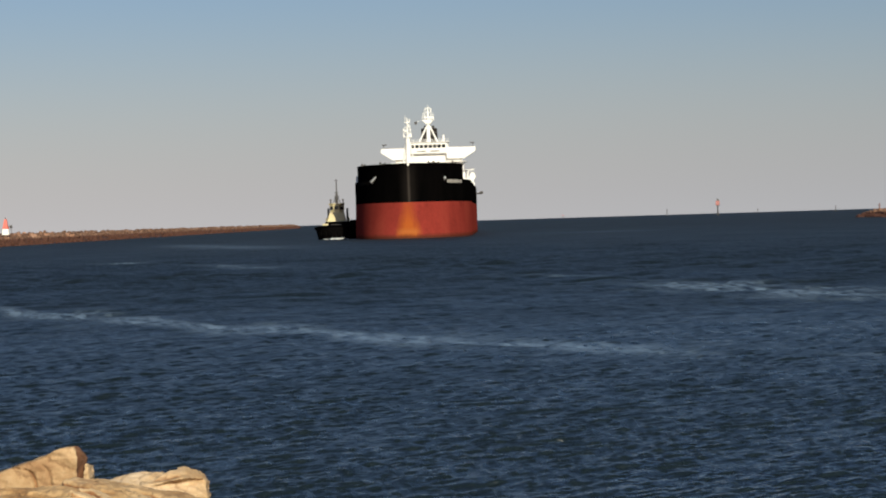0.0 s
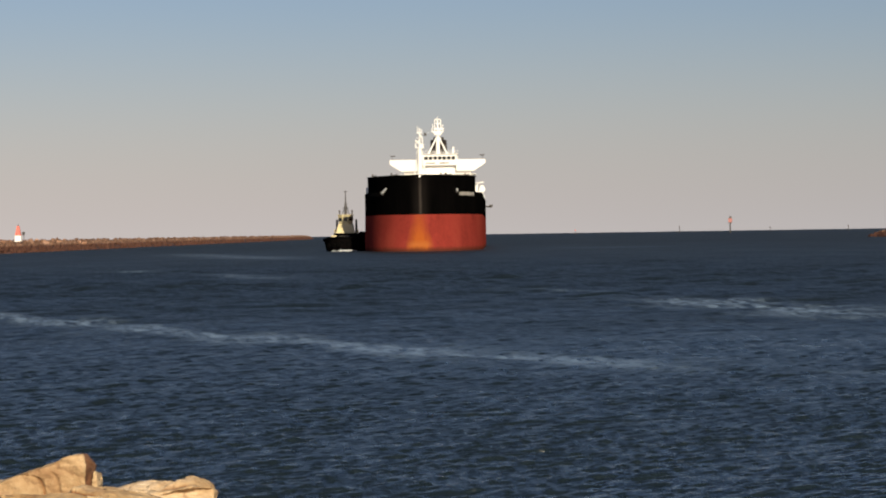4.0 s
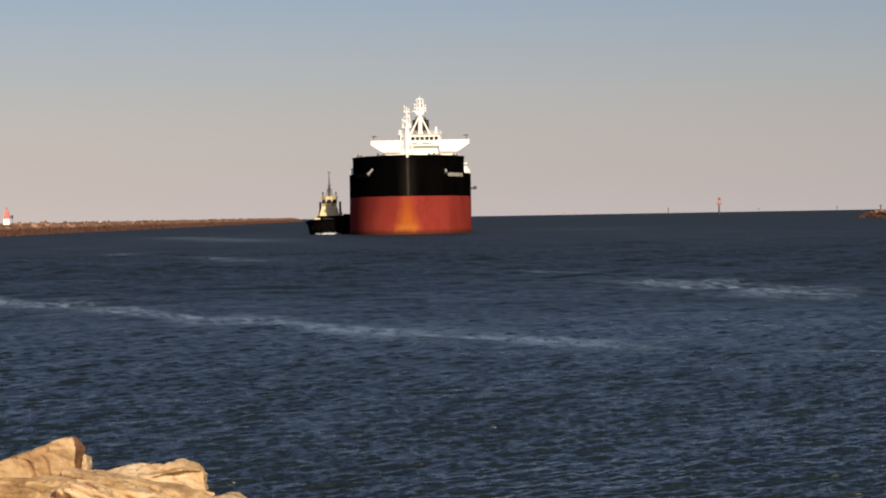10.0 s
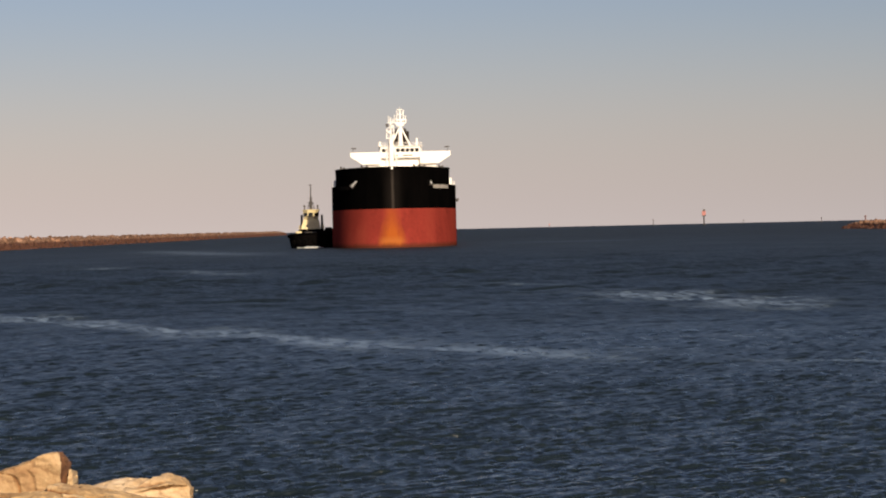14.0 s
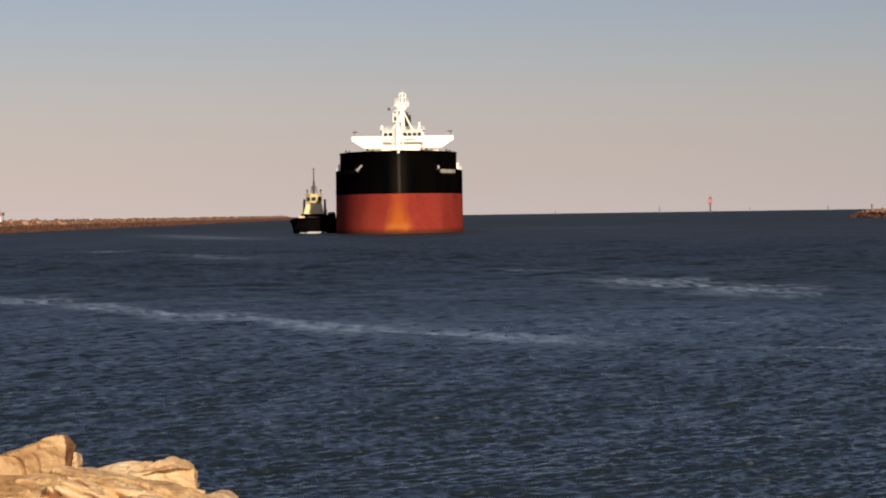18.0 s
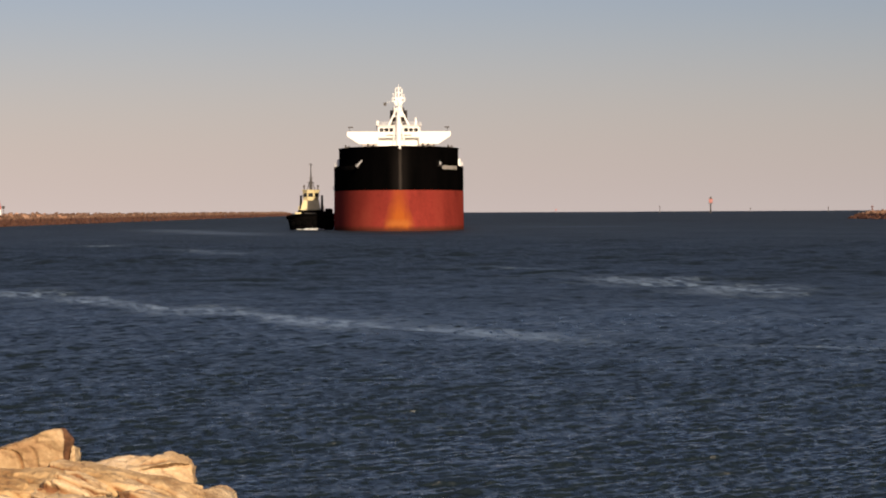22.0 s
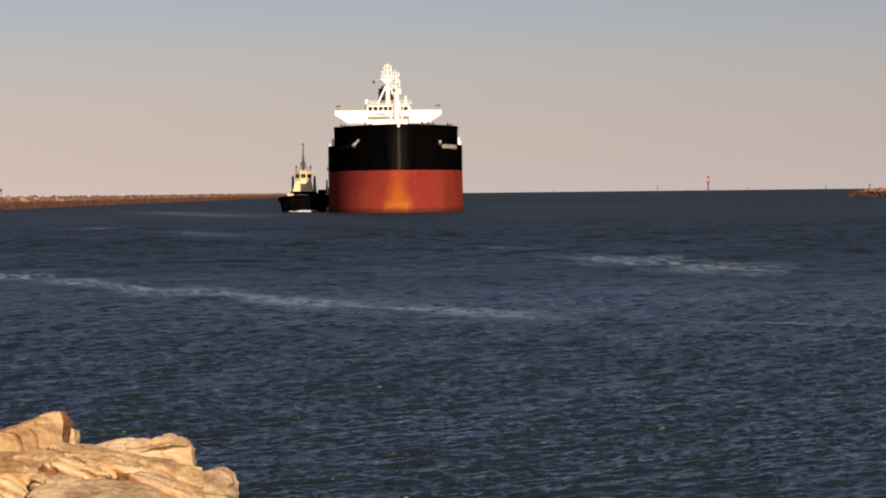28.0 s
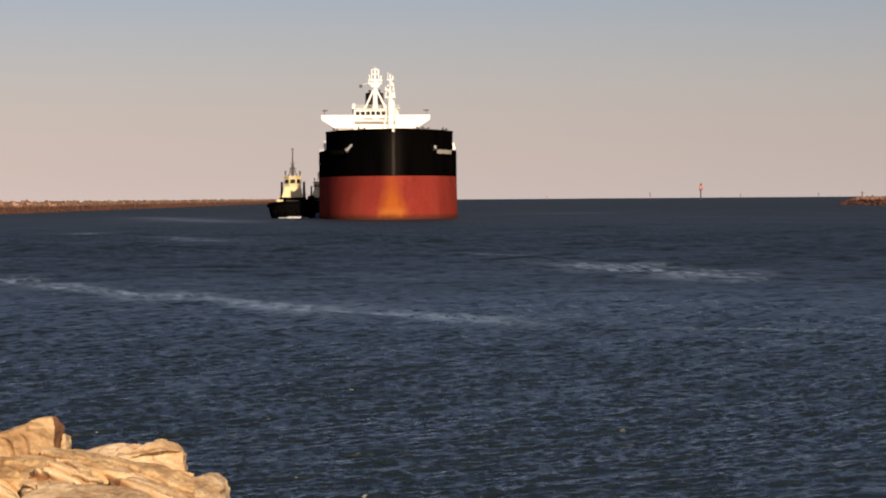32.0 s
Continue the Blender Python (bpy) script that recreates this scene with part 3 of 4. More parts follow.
def build_boulders():
    boulder([[(-3.81, 18, 2.701), (-3.54, 18, 2.804), (-3.31, 18, 2.879), (-3.13, 18, 2.946), (-3.06, 18.02, 2.952), (-3.03, 18, 2.908), (-3.02, 18, 2.669), (-3.98, 18.8, 2.636), (-3.16, 18.5, 2.892), (-3.03, 18.25, 2.855), (-3.02, 18.3, 2.798), (-3, 18.3, 2.658)]],
            "angular golden sandstone block with drill grooves, on the bank", 0.010, 0.010, 1.0, (0.1, 0, 1), 0.004,
            ((-3.42, 2.788, 1.0), (-3.30, 2.824, 0.45)), 0.17, ((-3.035, 18.03, 2.8), (-1, -0.5, 0), 0.05), 0.85, 0.0, None, 0.03)
    boulder([[(-3.01, 18.2, 2.785), (-2.99, 18.2, 2.799), (-2.97, 18.22, 2.778), (-2.96, 18.2, 2.678), (-3.01, 18.15, 2.675)]],
            "thin pale sandstone sliver leaning against the block", 0.006, 0.008, 23.0, (0.3, 0, 1), 0.004, (), 0.1, None, 0.8, 0.3, PALE_STONE, 0.03)
    boulder([[(-2.89, 17.9, 2.670), (-2.81, 18, 2.681), (-2.67, 18, 2.716), (-2.47, 18.05, 2.735), (-2.35, 18.05, 2.720), (-2.28, 18, 2.684), (-2.5, 17.75, 2.620), (-2.82, 17.8, 2.645)],
             [(-2.45, 17.87, 2.618), (-2.17, 18.02, 2.662), (-2, 18.08, 2.639), (-1.98, 18, 2.510), (-2.16, 17.87, 2.556)]],
            "pale layered sandstone boulder with a rounded top", 0.010, 0.010, 4.0, (-0.18, 0, 1), 0.006, (), 0.09, None, 0.52, 0.7, None, 0.03,
            [[(-2.5, 17.82, 2.625), (-2.34, 17.95, 2.717), (-2.26, 18, 2.748), (-2.19, 18.05, 2.755), (-2.14, 18.05, 2.732), (-2.06, 18.1, 2.716), (-2.02, 18.05, 2.684), (-2.01, 18.02, 2.655), (-2.15, 17.85, 2.686)]])
    boulder([[(-3.12, 17.2, 2.683), (-3.07, 17.3, 2.711), (-3.03, 17.4, 2.738), (-2.94, 17.45, 2.749), (-2.82, 17.5, 2.738), (-2.69, 17.5, 2.709), (-2.42, 17.5, 2.662), (-2.15, 17.5, 2.619), (-1.91, 17.5, 2.571), (-1.85, 17.5, 2.544), (-3.08, 16.95, 2.618), (-2.74, 17, 2.685), (-2.52, 16.95, 2.603), (-2.34, 16.95, 2.609), (-2.19, 16.9, 2.493), (-2, 16.9, 2.439), (-1.79, 16.95, 2.404)],
             [(-3.58, 17.3, 2.712), (-3.39, 17.25, 2.689), (-3.19, 17.35, 2.702), (-3.06, 17.35, 2.700), (-2.94, 16.9, 2.622), (-3.31, 16.8, 2.596), (-3.48, 16.8, 2.598)]],
            "large smooth golden sandstone slab tilted to the water", 0.016, 0.0105, 7.0, (0.42, 0.45, 0.85), 0.008, (), 0.2, None, 0.62, 1.6, SLAB_STONE, 0.035)
    boulder([[(-2.43, 16.75, 2.601), (-2.28, 16.8, 2.593), (-2.16, 16.8, 2.489), (-2.03, 16.8, 2.436), (-1.82, 16.85, 2.401), (-1.53, 16.9, 2.347), (-1.99, 16.5, 2.409), (-2.33, 16.5, 2.573)]],
            "pale broken sandstone ledge under the slab", 0.024, 0.009, 9.0, (0.38, 0.35, 0.88), 0.014, (), 0.07, None, 0.55, 1.2, None, 0.05)
    boulder([[(-1.9, 17.4, 2.526), (-1.82, 17.45, 2.527), (-1.76, 17.5, 2.534), (-1.7, 17.5, 2.533), (-1.66, 17.5, 2.506), (-1.61, 17.5, 2.443), (-1.57, 17.5, 2.362), (-1.53, 17.4, 2.233), (-1.85, 17.15, 2.395), (-1.6, 17.2, 2.372)]],
            "lumpy brown sandstone boulder at the water's edge", 0.02, 0.009, 19.0, (0.45, 0, 0.9), 0.012, (), 0.08, None, 0.75, 1.0, WEATHERED, 0.06)
    boulder([[(-2.9, 16.7, 2.749), (-2.87, 16.75, 2.764), (-2.75, 16.8, 2.748), (-2.6, 16.8, 2.674), (-2.44, 16.78, 2.606), (-2.47, 16.65, 2.606), (-2.64, 16.6, 2.580), (-2.8, 16.55, 2.580), (-2.86, 16.6, 2.625)],
             [(-3.05, 16.6, 2.610), (-3.02, 16.65, 2.671), (-2.94, 16.68, 2.688), (-2.86, 16.65, 2.631), (-2.87, 16.5, 2.579), (-2.98, 16.5, 2.589)]],
            "cream sandstone slab split into thin parallel layers", 0.014, 0.0075, 11.0, (0.40, 0.4, 0.83), 0.016, (), 0.055, None, 0.6, 1.6, PALE_STONE, 0.015)
    boulder([[(-2.96, 16.05, 2.524), (-2.92, 16.1, 2.591), (-2.87, 16.2, 2.618), (-2.79, 16.25, 2.640), (-2.69, 16.28, 2.626), (-2.38, 16.3, 2.599), (-2.14, 16.3, 2.563), (-2.03, 16.25, 2.519), (-1.95, 16.1, 2.444), (-2.89, 15.9, 2.463), (-2.31, 15.8, 2.470)]],
            "dull brown weathered sandstone boulder", 0.014, 0.010, 15.0, (0.2, 0, 1), 0.004, (), 0.2, None, 0.6, 0.2, WEATHERED, 0.05)
    boulder([[(-3.35, 16.4, 2.606), (-3.24, 16.45, 2.611), (-3.18, 16.45, 2.589), (-3.09, 16.4, 2.536), (-3, 16.2, 2.483), (-3.3, 16.1, 2.480), (-3.11, 16, 2.480)]],
            "pale striped sandstone lump low on the bank", 0.012, 0.008, 29.0, (0.5, 0.35, 0.8), 0.014, (), 0.05, None, 0.65, 1.5, PALE_STONE, 0.02)


build_boulders()


# ---------------------------------------------------------------- breakwaters
def stone_meshes(count, seed):
    rng = random.Random(seed)
    out = []
    for k in range(count):
        bm = bmesh.new()
        bmesh.ops.create_icosphere(bm, subdivisions=1, radius=0.5)
        for v in bm.verts:
            v.co = Vector((v.co.x * rng.uniform(0.85, 1.2), v.co.y * rng.uniform(0.85, 1.2), v.co.z * rng.uniform(0.7, 1.0)))
            v.co *= rng.uniform(0.8, 1.15)
        me = bpy.data.meshes.new("armour_stone")
        bm.to_mesh(me)
        bm.free()
        me.materials.append(ARMOUR)
        out.append(me)
    return out


STONES = stone_meshes(7, 3)
STONE_ARRAYS = []
for me in STONES:
    co = np.empty(len(me.vertices) * 3)
    me.vertices.foreach_get("co", co)
    STONE_ARRAYS.append((co.reshape(-1, 3), np.array([p.vertices[:] for p in me.polygons])))


def breakwater(name, label, x0, inland, y0, y1, crest, singles, single_to, seed, taper=0, size=1.0):
    """A rubble mound along y with its seaward foot at x0: a core, single armour stones on its near stretch and the joined rest."""
    rng = random.Random(seed)
    n = 80
    ys = np.linspace(y0, y1, n)
    prof = [(0.0, -2.0), (6.0, crest - 0.9), (8.0, crest - 0.5), (14.0, crest - 0.5), (22.0, -2.0)]

    def low(y):
        return min(1.0, 0.3 + (y1 - y) / taper) if taper else 1.0

    V = [[(x0 + inland * a, y, z * low(y) if z > 0 else z) for a, z in prof] for y in ys]
    core = grid_mesh(name, V, n, len(prof), ARMOUR, smooth=False)
    tagged(core, label, "breakwater", kind="structure")

    def place(y):
        a = rng.uniform(0.6, 12.5) ** 1.0
        z = np.interp(a, [p[0] for p in prof], [p[1] for p in prof])
        return Vector((x0 + inland * (a + rng.uniform(-0.3, 0.3)), y, (z * low(y) if z > 0 else z) + rng.uniform(-0.1, 0.3)))

    for k in range(singles):
        ob = new("armour_stone", STONES[k % 7])
        ob.parent = core
        s = rng.uniform(1.7, 3.4) * size
        ob.matrix_basis = Matrix.Translation(place(rng.uniform(y0, single_to))) @ Euler((rng.uniform(0, 6), rng.uniform(0, 6), rng.uniform(0, 6))).to_matrix().to_4x4() @ Matrix.Diagonal((s * rng.uniform(0.8, 1.5), s, s * 0.7, 1))
    verts, faces, base = [], [], 0
    y = y0
    while y < y1:
        y += rng.uniform(0.25, 0.65) * (1 + (y - y0) / 700.0)
        co, fa = STONE_ARRAYS[rng.randrange(7)]
        s = rng.uniform(1.5, 3.3) * size
        m = np.array(Euler((rng.uniform(0, 6), rng.uniform(0, 6), rng.uniform(0, 6))).to_matrix()) * s
        verts.append(co @ m.T + np.array(place(y)))
        faces.append(fa + base)
        base += len(co)
    me = bpy.data.meshes.new("rubble")
    me.from_pydata(np.concatenate(verts).tolist(), [], np.concatenate(faces).tolist())
    me.materials.append(ARMOUR)
    ob = new("rubble", me)
    ob.parent = core
    ob["kind"] = "stuff"
    return core


breakwater("breakwater_west", "long low rubble breakwater of brown and beige stones", -146.0, -1, 690, 2300, 3.4, 260, 900, 21)
breakwater("breakwater_east", "end of a low brown rubble breakwater", 187.0, 1, 880, 1027, 3.0, 200, 1027, 22, 28.0, 0.8)


# ---------------------------------------------------------------- harbour marks
def build_cone_mark():
    t = thing("navigation_beacon", "red pyramid-shaped beacon on a white base, on the breakwater", "beacon")
    bm = bmesh.new()
    box(bm, (0, 0, 0.5), (2.3, 2.3, 2.1), 0.1, 0.85)
    part("base", bm, WHITE, t, "white painted base")
    bm = bmesh.new()
    prism(bm, [(-1.0, -1.0), (1.0, -1.0), (1.0, 1.0), (-1.0, 1.0)], 1.5, 4.9, [(-0.35, -0.35), (0.35, -0.35), (0.35, 0.35), (-0.35, 0.35)])
    part("pyramid", bm, SIGNAL_RED, t, "bright red pyramid")
    bm = bmesh.new()
    tube(bm, (0, 0, 4.9), (0, 0, 5.5), 0.16, 0.12)
    part("lamp", bm, DARK, t)
    bm = bmesh.new()
    tube(bm, (1.9, 0, -0.5), (1.9, 0, 2.2), 0.1)
    box(bm, (1.8, 0, 2.2), (0.9, 0.5, 1.0), 0.05)
    part("side_post", bm, DARK, t, "dark post with a box")
    t.matrix_basis = pose(-151.2, 768, 4.4)


FAR = 1.55                         # the channel marks stand this much beyond 1500 m


def build_beacon_pile():
    t = thing("channel_beacon", "red square channel beacon on a dark pile in the water", "beacon")
    bm = bmesh.new()
    tube(bm, (0, 0, -3), (0, 0, 10.0), 0.5, 0.42, 12)
    part("pile", bm, DARK, t, "dark steel pile")
    bm = bmesh.new()
    box(bm, (0, 0, 8.6), (2.4, 2.4, 0.3), 0.05)
    for x in (-1.1, 1.1):
        for y in (-1.1, 1.1):
            tube(bm, (x, y, 8.7), (x, y, 9.8), 0.06)
    part("platform", bm, DARK, t)
    bm = bmesh.new()
    box(bm, (0, -0.3, 10.2), (2.6, 0.3, 2.8), 0.08)
    part("daymark", bm, FADED_RED, t, "faded red daymark board")
    bm = bmesh.new()
    tube(bm, (0, 0, 9.5), (0, 0, 13.2), 0.12)
    box(bm, (0.1, -0.3, 12.2), (1.5, 0.7, 1.3), 0.15)
    part("lantern", bm, DARK, t)
    for ob in t.children:
        for v in ob.data.vertices:
            v.co = (v.co.x * FAR, v.co.y * FAR, 4.7 + (v.co.z - 4.7) * FAR)
    t.matrix_basis = pose(184.2 * FAR, 1500 * FAR, 0)


def build_post(x, y, h, label, mat, r=0.35):
    t = thing("channel_post", label, "post", "channel posts")
    x, y, h = x * FAR, y * FAR, 4.7 + (h - 4.7) * FAR
    bm = bmesh.new()
    tube(bm, (0, 0, -3), (0, 0, h), r, r * 0.85)
    part("pile", bm, DARK, t)
    bm = bmesh.new()
    box(bm, (0, 0, h + 0.35), (1.2, 0.5, 0.8), 0.05)
    tube(bm, (0, 0, h + 0.6), (0, 0, h + 1.5), 0.1)
    part("topmark", bm, mat, t)
    t.matrix_basis = pose(x, y, 0)


build_cone_mark()
build_beacon_pile()
build_post(150.0, 1500, 6.2, "thin dark post with a small topmark in the water", DARK)
build_post(263.5, 1500, 5.2, "thin dark post with a small topmark in the water", DARK)
build_post(211.0, 1500, 4.8, "thin dark post far out in the water", DARK, 0.2)
build_post(80.0, 1500, 4.6, "far small red post in the water", SIGNAL_RED, 0.2)


def build_end_light():
    t = thing("breakwater_light", "small dull red light stand on the rubble breakwater end", "light stand")
    bm = bmesh.new()
    box(bm, (0, 0, 0.4), (1.3, 1.3, 1.2), 0.1, 0.8)
    part("plinth", bm, GREY, t)
    bm = bmesh.new()
    tube(bm, (0, 0, 1.0), (0, 0, 2.6), 0.3, 0.25)
    box(bm, (0, 0, 2.7), (1.3, 1.3, 0.2), 0.04)
    tube(bm, (0, 0, 2.7), (0, 0, 3.3), 0.3, 0.2)
    part("column", bm, WORN_RED, t, "dull red column with a lantern")
    t.matrix_basis = pose(195.0, 998, 2.7)


build_end_light()


# ---------------------------------------------------------------- cargo ship
# Its own axes: the bow at y = 0 and pointing to -y, x to its port side, z up from the water.
BEAM, DECK, BOWTOP, REDTOP, FC_END = 16.13, 15.5, 19.6, 9.5, 22.0


def stem_at(z):
    """How far aft the stem lies: raked above, and swelling forward again towards the bulb."""
    if z > REDTOP:
        return 1.3 * (1 - (z - REDTOP) / (BOWTOP - REDTOP))
    return 1.3 - 1.5 * (1 - max(z, -3.0) / REDTOP)


def half_breadth(y, z):
    stem = stem_at(z)
    u = (y - stem) / 43.0
    if u <= 0:
        return 0.0
    k = min(max(z, 0) / BOWTOP, 1.0)
    q = 2.6 - 0.85 * min(k * 1.15, 1.0)
    b = BEAM if u >= 1 else BEAM * (1 - (1 - u) ** 2.4) ** (1 / q)
    if y > 200:
        b *= 1 - 0.16 * ((y - 200) / 25.0) ** 2
    return b


def hull_shell(name, z0, z1, y_end, mat, parent, label, levels=8):
    us = np.concatenate([(np.linspace(0, 1, 30)) ** 2.2 * 45.0, np.linspace(45, 225, 16)[1:]])
    us = us[us < y_end].tolist() + [y_end]
    zs = np.linspace(z0, z1, levels)
    V = []
    for z in zs:
        stem = stem_at(z)
        ring = []
        ys = [stem + (y_end - stem) * (u / y_end) for u in us]
        ring += [(-half_breadth(y, z), y, z) for y in ys[::-1]]
        ring += [(half_breadth(y, z), y, z) for y in ys[1:]]
        V.append(ring)
    ob = grid_mesh(name, np.array(V), levels, len(V[0]), mat, parent, label=label)
    me = ob.data
    bm = bmesh.new()
    bm.from_mesh(me)
    bmesh.ops.recalc_face_normals(bm, faces=bm.faces)
    # the transverse end wall
    ends = [v for v in bm.verts if abs(v.co.y - y_end) < 1e-4]
    lo = sorted((v for v in ends if v.co.x < 0), key=lambda v: v.co.z)
    hi = sorted((v for v in ends if v.co.x > 0), key=lambda v: v.co.z)
    for i in range(len(lo) - 1):
        bm.faces.new((lo[i], hi[i], hi[i + 1], lo[i + 1])).smooth = False
    bmesh.ops.recalc_face_normals(bm, faces=bm.faces)
    bm.to_mesh(me)
    bm.free()
    return ob


def deck_sheet(name, y0, y1, z, drop, mat, parent, label):
    ys = np.concatenate([np.linspace(y0, min(y1, 45), 24), np.linspace(45, y1, 12)[1:]]) if y1 > 45 else np.linspace(y0, y1, 24)
    V = [[(-half_breadth(y, z) + 0.02, y, z - drop) for y in ys], [(half_breadth(y, z) - 0.02, y, z - drop) for y in ys]]
    return grid_mesh(name, np.array(V), 2, len(ys), mat, parent, label=label, smooth=False)


def build_ship():
    ship = thing("cargo_ship", "large black and red bulk carrier with a white bridge, under way", "ship")
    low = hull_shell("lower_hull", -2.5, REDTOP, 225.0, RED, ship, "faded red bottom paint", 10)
    up = hull_shell("upper_hull", REDTOP, DECK, 225.0, BLACK, ship, "glossy black topsides", 7)
    fc = hull_shell("forecastle", DECK, BOWTOP, FC_END, BLACK, ship, "black raised bow", 5)
    deck_sheet("main_deck", FC_END, 225.0, DECK, 0.05, GREY, ship, "grey steel deck")
    deck_sheet("forecastle_deck", 0.6, FC_END, BOWTOP - 1.1, 0.0, GREY, ship, "grey steel deck")

    # rim of the bow bulwark
    bm = bmesh.new()
    ys = (np.linspace(0, 1, 26) ** 2 * FC_END).tolist()
    rim = [(-half_breadth(y, BOWTOP), y, BOWTOP) for y in ys[::-1]] + [(half_breadth(y, BOWTOP), y, BOWTOP) for y in ys[1:]]
    for a, b in zip(rim, rim[1:]):
        tube(bm, a, b, 0.16, n=6)
    part("bulwark_rim", bm, BLACK, fc)
    # rollers and fairleads on the rim
    for x, w in ((-6.5, 1.3), (6.2, 1.1), (7.6, 1.2), (-12.2, 0.8), (12.2, 0.8)):
        y = next(v for v in np.linspace(0, 22, 400) if half_breadth(v, BOWTOP) >= abs(x))
        bm = bmesh.new()
        tube(bm, (x - w / 2, y + 0.2, BOWTOP + 0.05), (x - w / 2, y + 0.2, BOWTOP + 0.75), 0.28, 0.2)
        tube(bm, (x + w / 2, y + 0.2, BOWTOP + 0.05), (x + w / 2, y + 0.2, BOWTOP + 0.55), 0.28, 0.2)
        box(bm, (x, y + 0.2, BOWTOP + 0.15), (w + 0.5, 0.5, 0.3), 0.05)
        part("fairlead", bm, DARK, ship)
    bm = bmesh.new()
    box(bm, (0.3, -0.12, BOWTOP - 0.25), (0.55, 0.3, 0.6), 0.08)
    part("bow_light", bm, WHITE, ship, "white lamp on the stem")

    # anchors in their pockets, and the name as plain bars
    for side in (-1, 1):
        y = next(v for v in np.linspace(0, 22, 400) if half_breadth(v, 15.7) >= 9.3)
        nx = (half_breadth(y + 0.3, 15.7) - half_breadth(y - 0.3, 15.7)) / 0.6
        turn = math.degrees(math.atan2(1, nx))
        m = pose(side * 9.3, y, 15.7, 0, 0, side * turn)
        bm = bmesh.new()
        bmesh.ops.create_cone(bm, cap_ends=True, segments=20, radius1=1.05, radius2=0.85, depth=0.5, matrix=m @ pose(0, -0.12, 0, 90, 0, 0))
        part("hawse_pipe", bm, RUBBER, ship, "black anchor pocket")
        anchor = new("anchor")
        anchor.parent = ship
        anchor.matrix_basis = pose(side * 9.3, y - 1.2, 15.7, 0, 0, side * turn * 0.4) @ pose(0, 0, 0, 0, 47, 0) if side < 0 else m @ pose(0, -0.45, 0)
        bm = bmesh.new()
        if side < 0:
            tube(bm, (0, 0, -0.8), (0, -0.1, 1.1), 0.3, 0.24)
        else:
            tube(bm, (0, 0.1, -0.1), (0, -0.1, 0.45), 0.36, 0.3)
        part("shank", bm, STEEL, anchor)
        bm = bmesh.new()
        box(bm, (0, 0.1, -0.85 if side < 0 else -0.35), (1.1, 0.4, 0.5), 0.1)
        part("crown", bm, DARK, anchor)
        for x in (-0.45, 0.45):
            bm = bmesh.new()
            box(bm, (x, -0.1, -0.6 if side < 0 else -0.1), (0.28, 0.25, 0.7), 0.08, 0.5)
            part("fluke", bm, DARK, anchor)
        # name bars follow the plating
        for k in range(8):
            xx = 10.45 + k * 0.47
            yy = next(v for v in np.linspace(0, 30, 900) if half_breadth(v, 14.9) >= xx)
            nx = (half_breadth(yy + 0.3, 14.9) - half_breadth(yy - 0.3, 14.9)) / 0.6
            t2 = math.degrees(math.atan2(1, nx))
            bm = bmesh.new()
            mm = pose(side * xx, yy, 14.9, 0, 0, side * t2)
            box(bm, (0, -0.02, 0), (0.40 / max(math.cos(math.radians(t2)), 0.3), 0.1, 0.95 if k % 3 else 0.8), 0.02)
            bmesh.ops.transform(bm, matrix=mm, verts=bm.verts)
            part("name_bar", bm, LETTER if side > 0 else SHADED_LETTER, ship)

    bm = bmesh.new()
    box(bm, (-BEAM - 0.12, 46.0, REDTOP + 0.9), (0.5, 1.4, 1.0), 0.1)
    part("side_chock", bm, WHITE, ship, "white painted chock on the black side")

    # foremast
    mast = new("foremast")
    mast.parent = ship
    bm = bmesh.new()
    tube(bm, (0, 11.2, BOWTOP - 1.1), (0, 11.2, 27.0), 0.75, 0.55, 14)
    tube(bm, (0, 11.2, 27.0), (0, 11.2, 32.2), 0.28, 0.12, 8)
    part("pole", bm, WHITE, mast)
    for s in (-1, 1):
        bm = bmesh.new()
        tube(bm, (s * 1.8, 12.6, BOWTOP - 1.1), (s * 0.4, 11.3, 26.0), 0.28, 0.2)
        part("stay_leg", bm, WHITE, mast)
    bm = bmesh.new()
    box(bm, (0, 11.2, 27.0), (2.3, 1.6, 0.25), 0.05)
    box(bm, (0.6, 10.8, 27.5), (0.7, 0.6, 0.8), 0.1)
    box(bm, (-0.5, 10.9, 28.6), (0.6, 0.5, 0.5), 0.1)
    box(bm, (0, 11.2, 29.6), (1.5, 0.9, 0.18), 0.03)
    box(bm, (0.3, 10.9, 30.1), (0.5, 0.5, 0.6), 0.08)
    for x in (-1.05, 1.05):
        tube(bm, (x, 10.5, 27.1), (x, 10.5, 28.1), 0.06)
    tube(bm, (-1.05, 10.5, 28.1), (1.05, 10.5, 28.1), 0.06)
    part("lamp_platform", bm, WHITE, mast)
    for x in (-0.95, 0.75):
        bm = bmesh.new()
        tube(bm, (x, 11.2, 27.1), (x, 11.2, 29.4 if x < 0 else 30.2), 0.11, 0.09)
        box(bm, (x, 11.0, 28.8), (0.35, 0.35, 0.45), 0.06)
        part("lamp_post", bm, WHITE, mast)
    bm = bmesh.new()
    box(bm, (0, 11.2, 30.9), (1.5, 0.25, 0.22), 0.05)
    tube(bm, (-0.5, 11.2, 31.0), (-0.5, 11.2, 32.6), 0.09, 0.06)
    tube(bm, (0.6, 11.2, 31.0), (0.6, 11.2, 31.9), 0.14, 0.1)
    part("yard", bm, WHITE, mast)

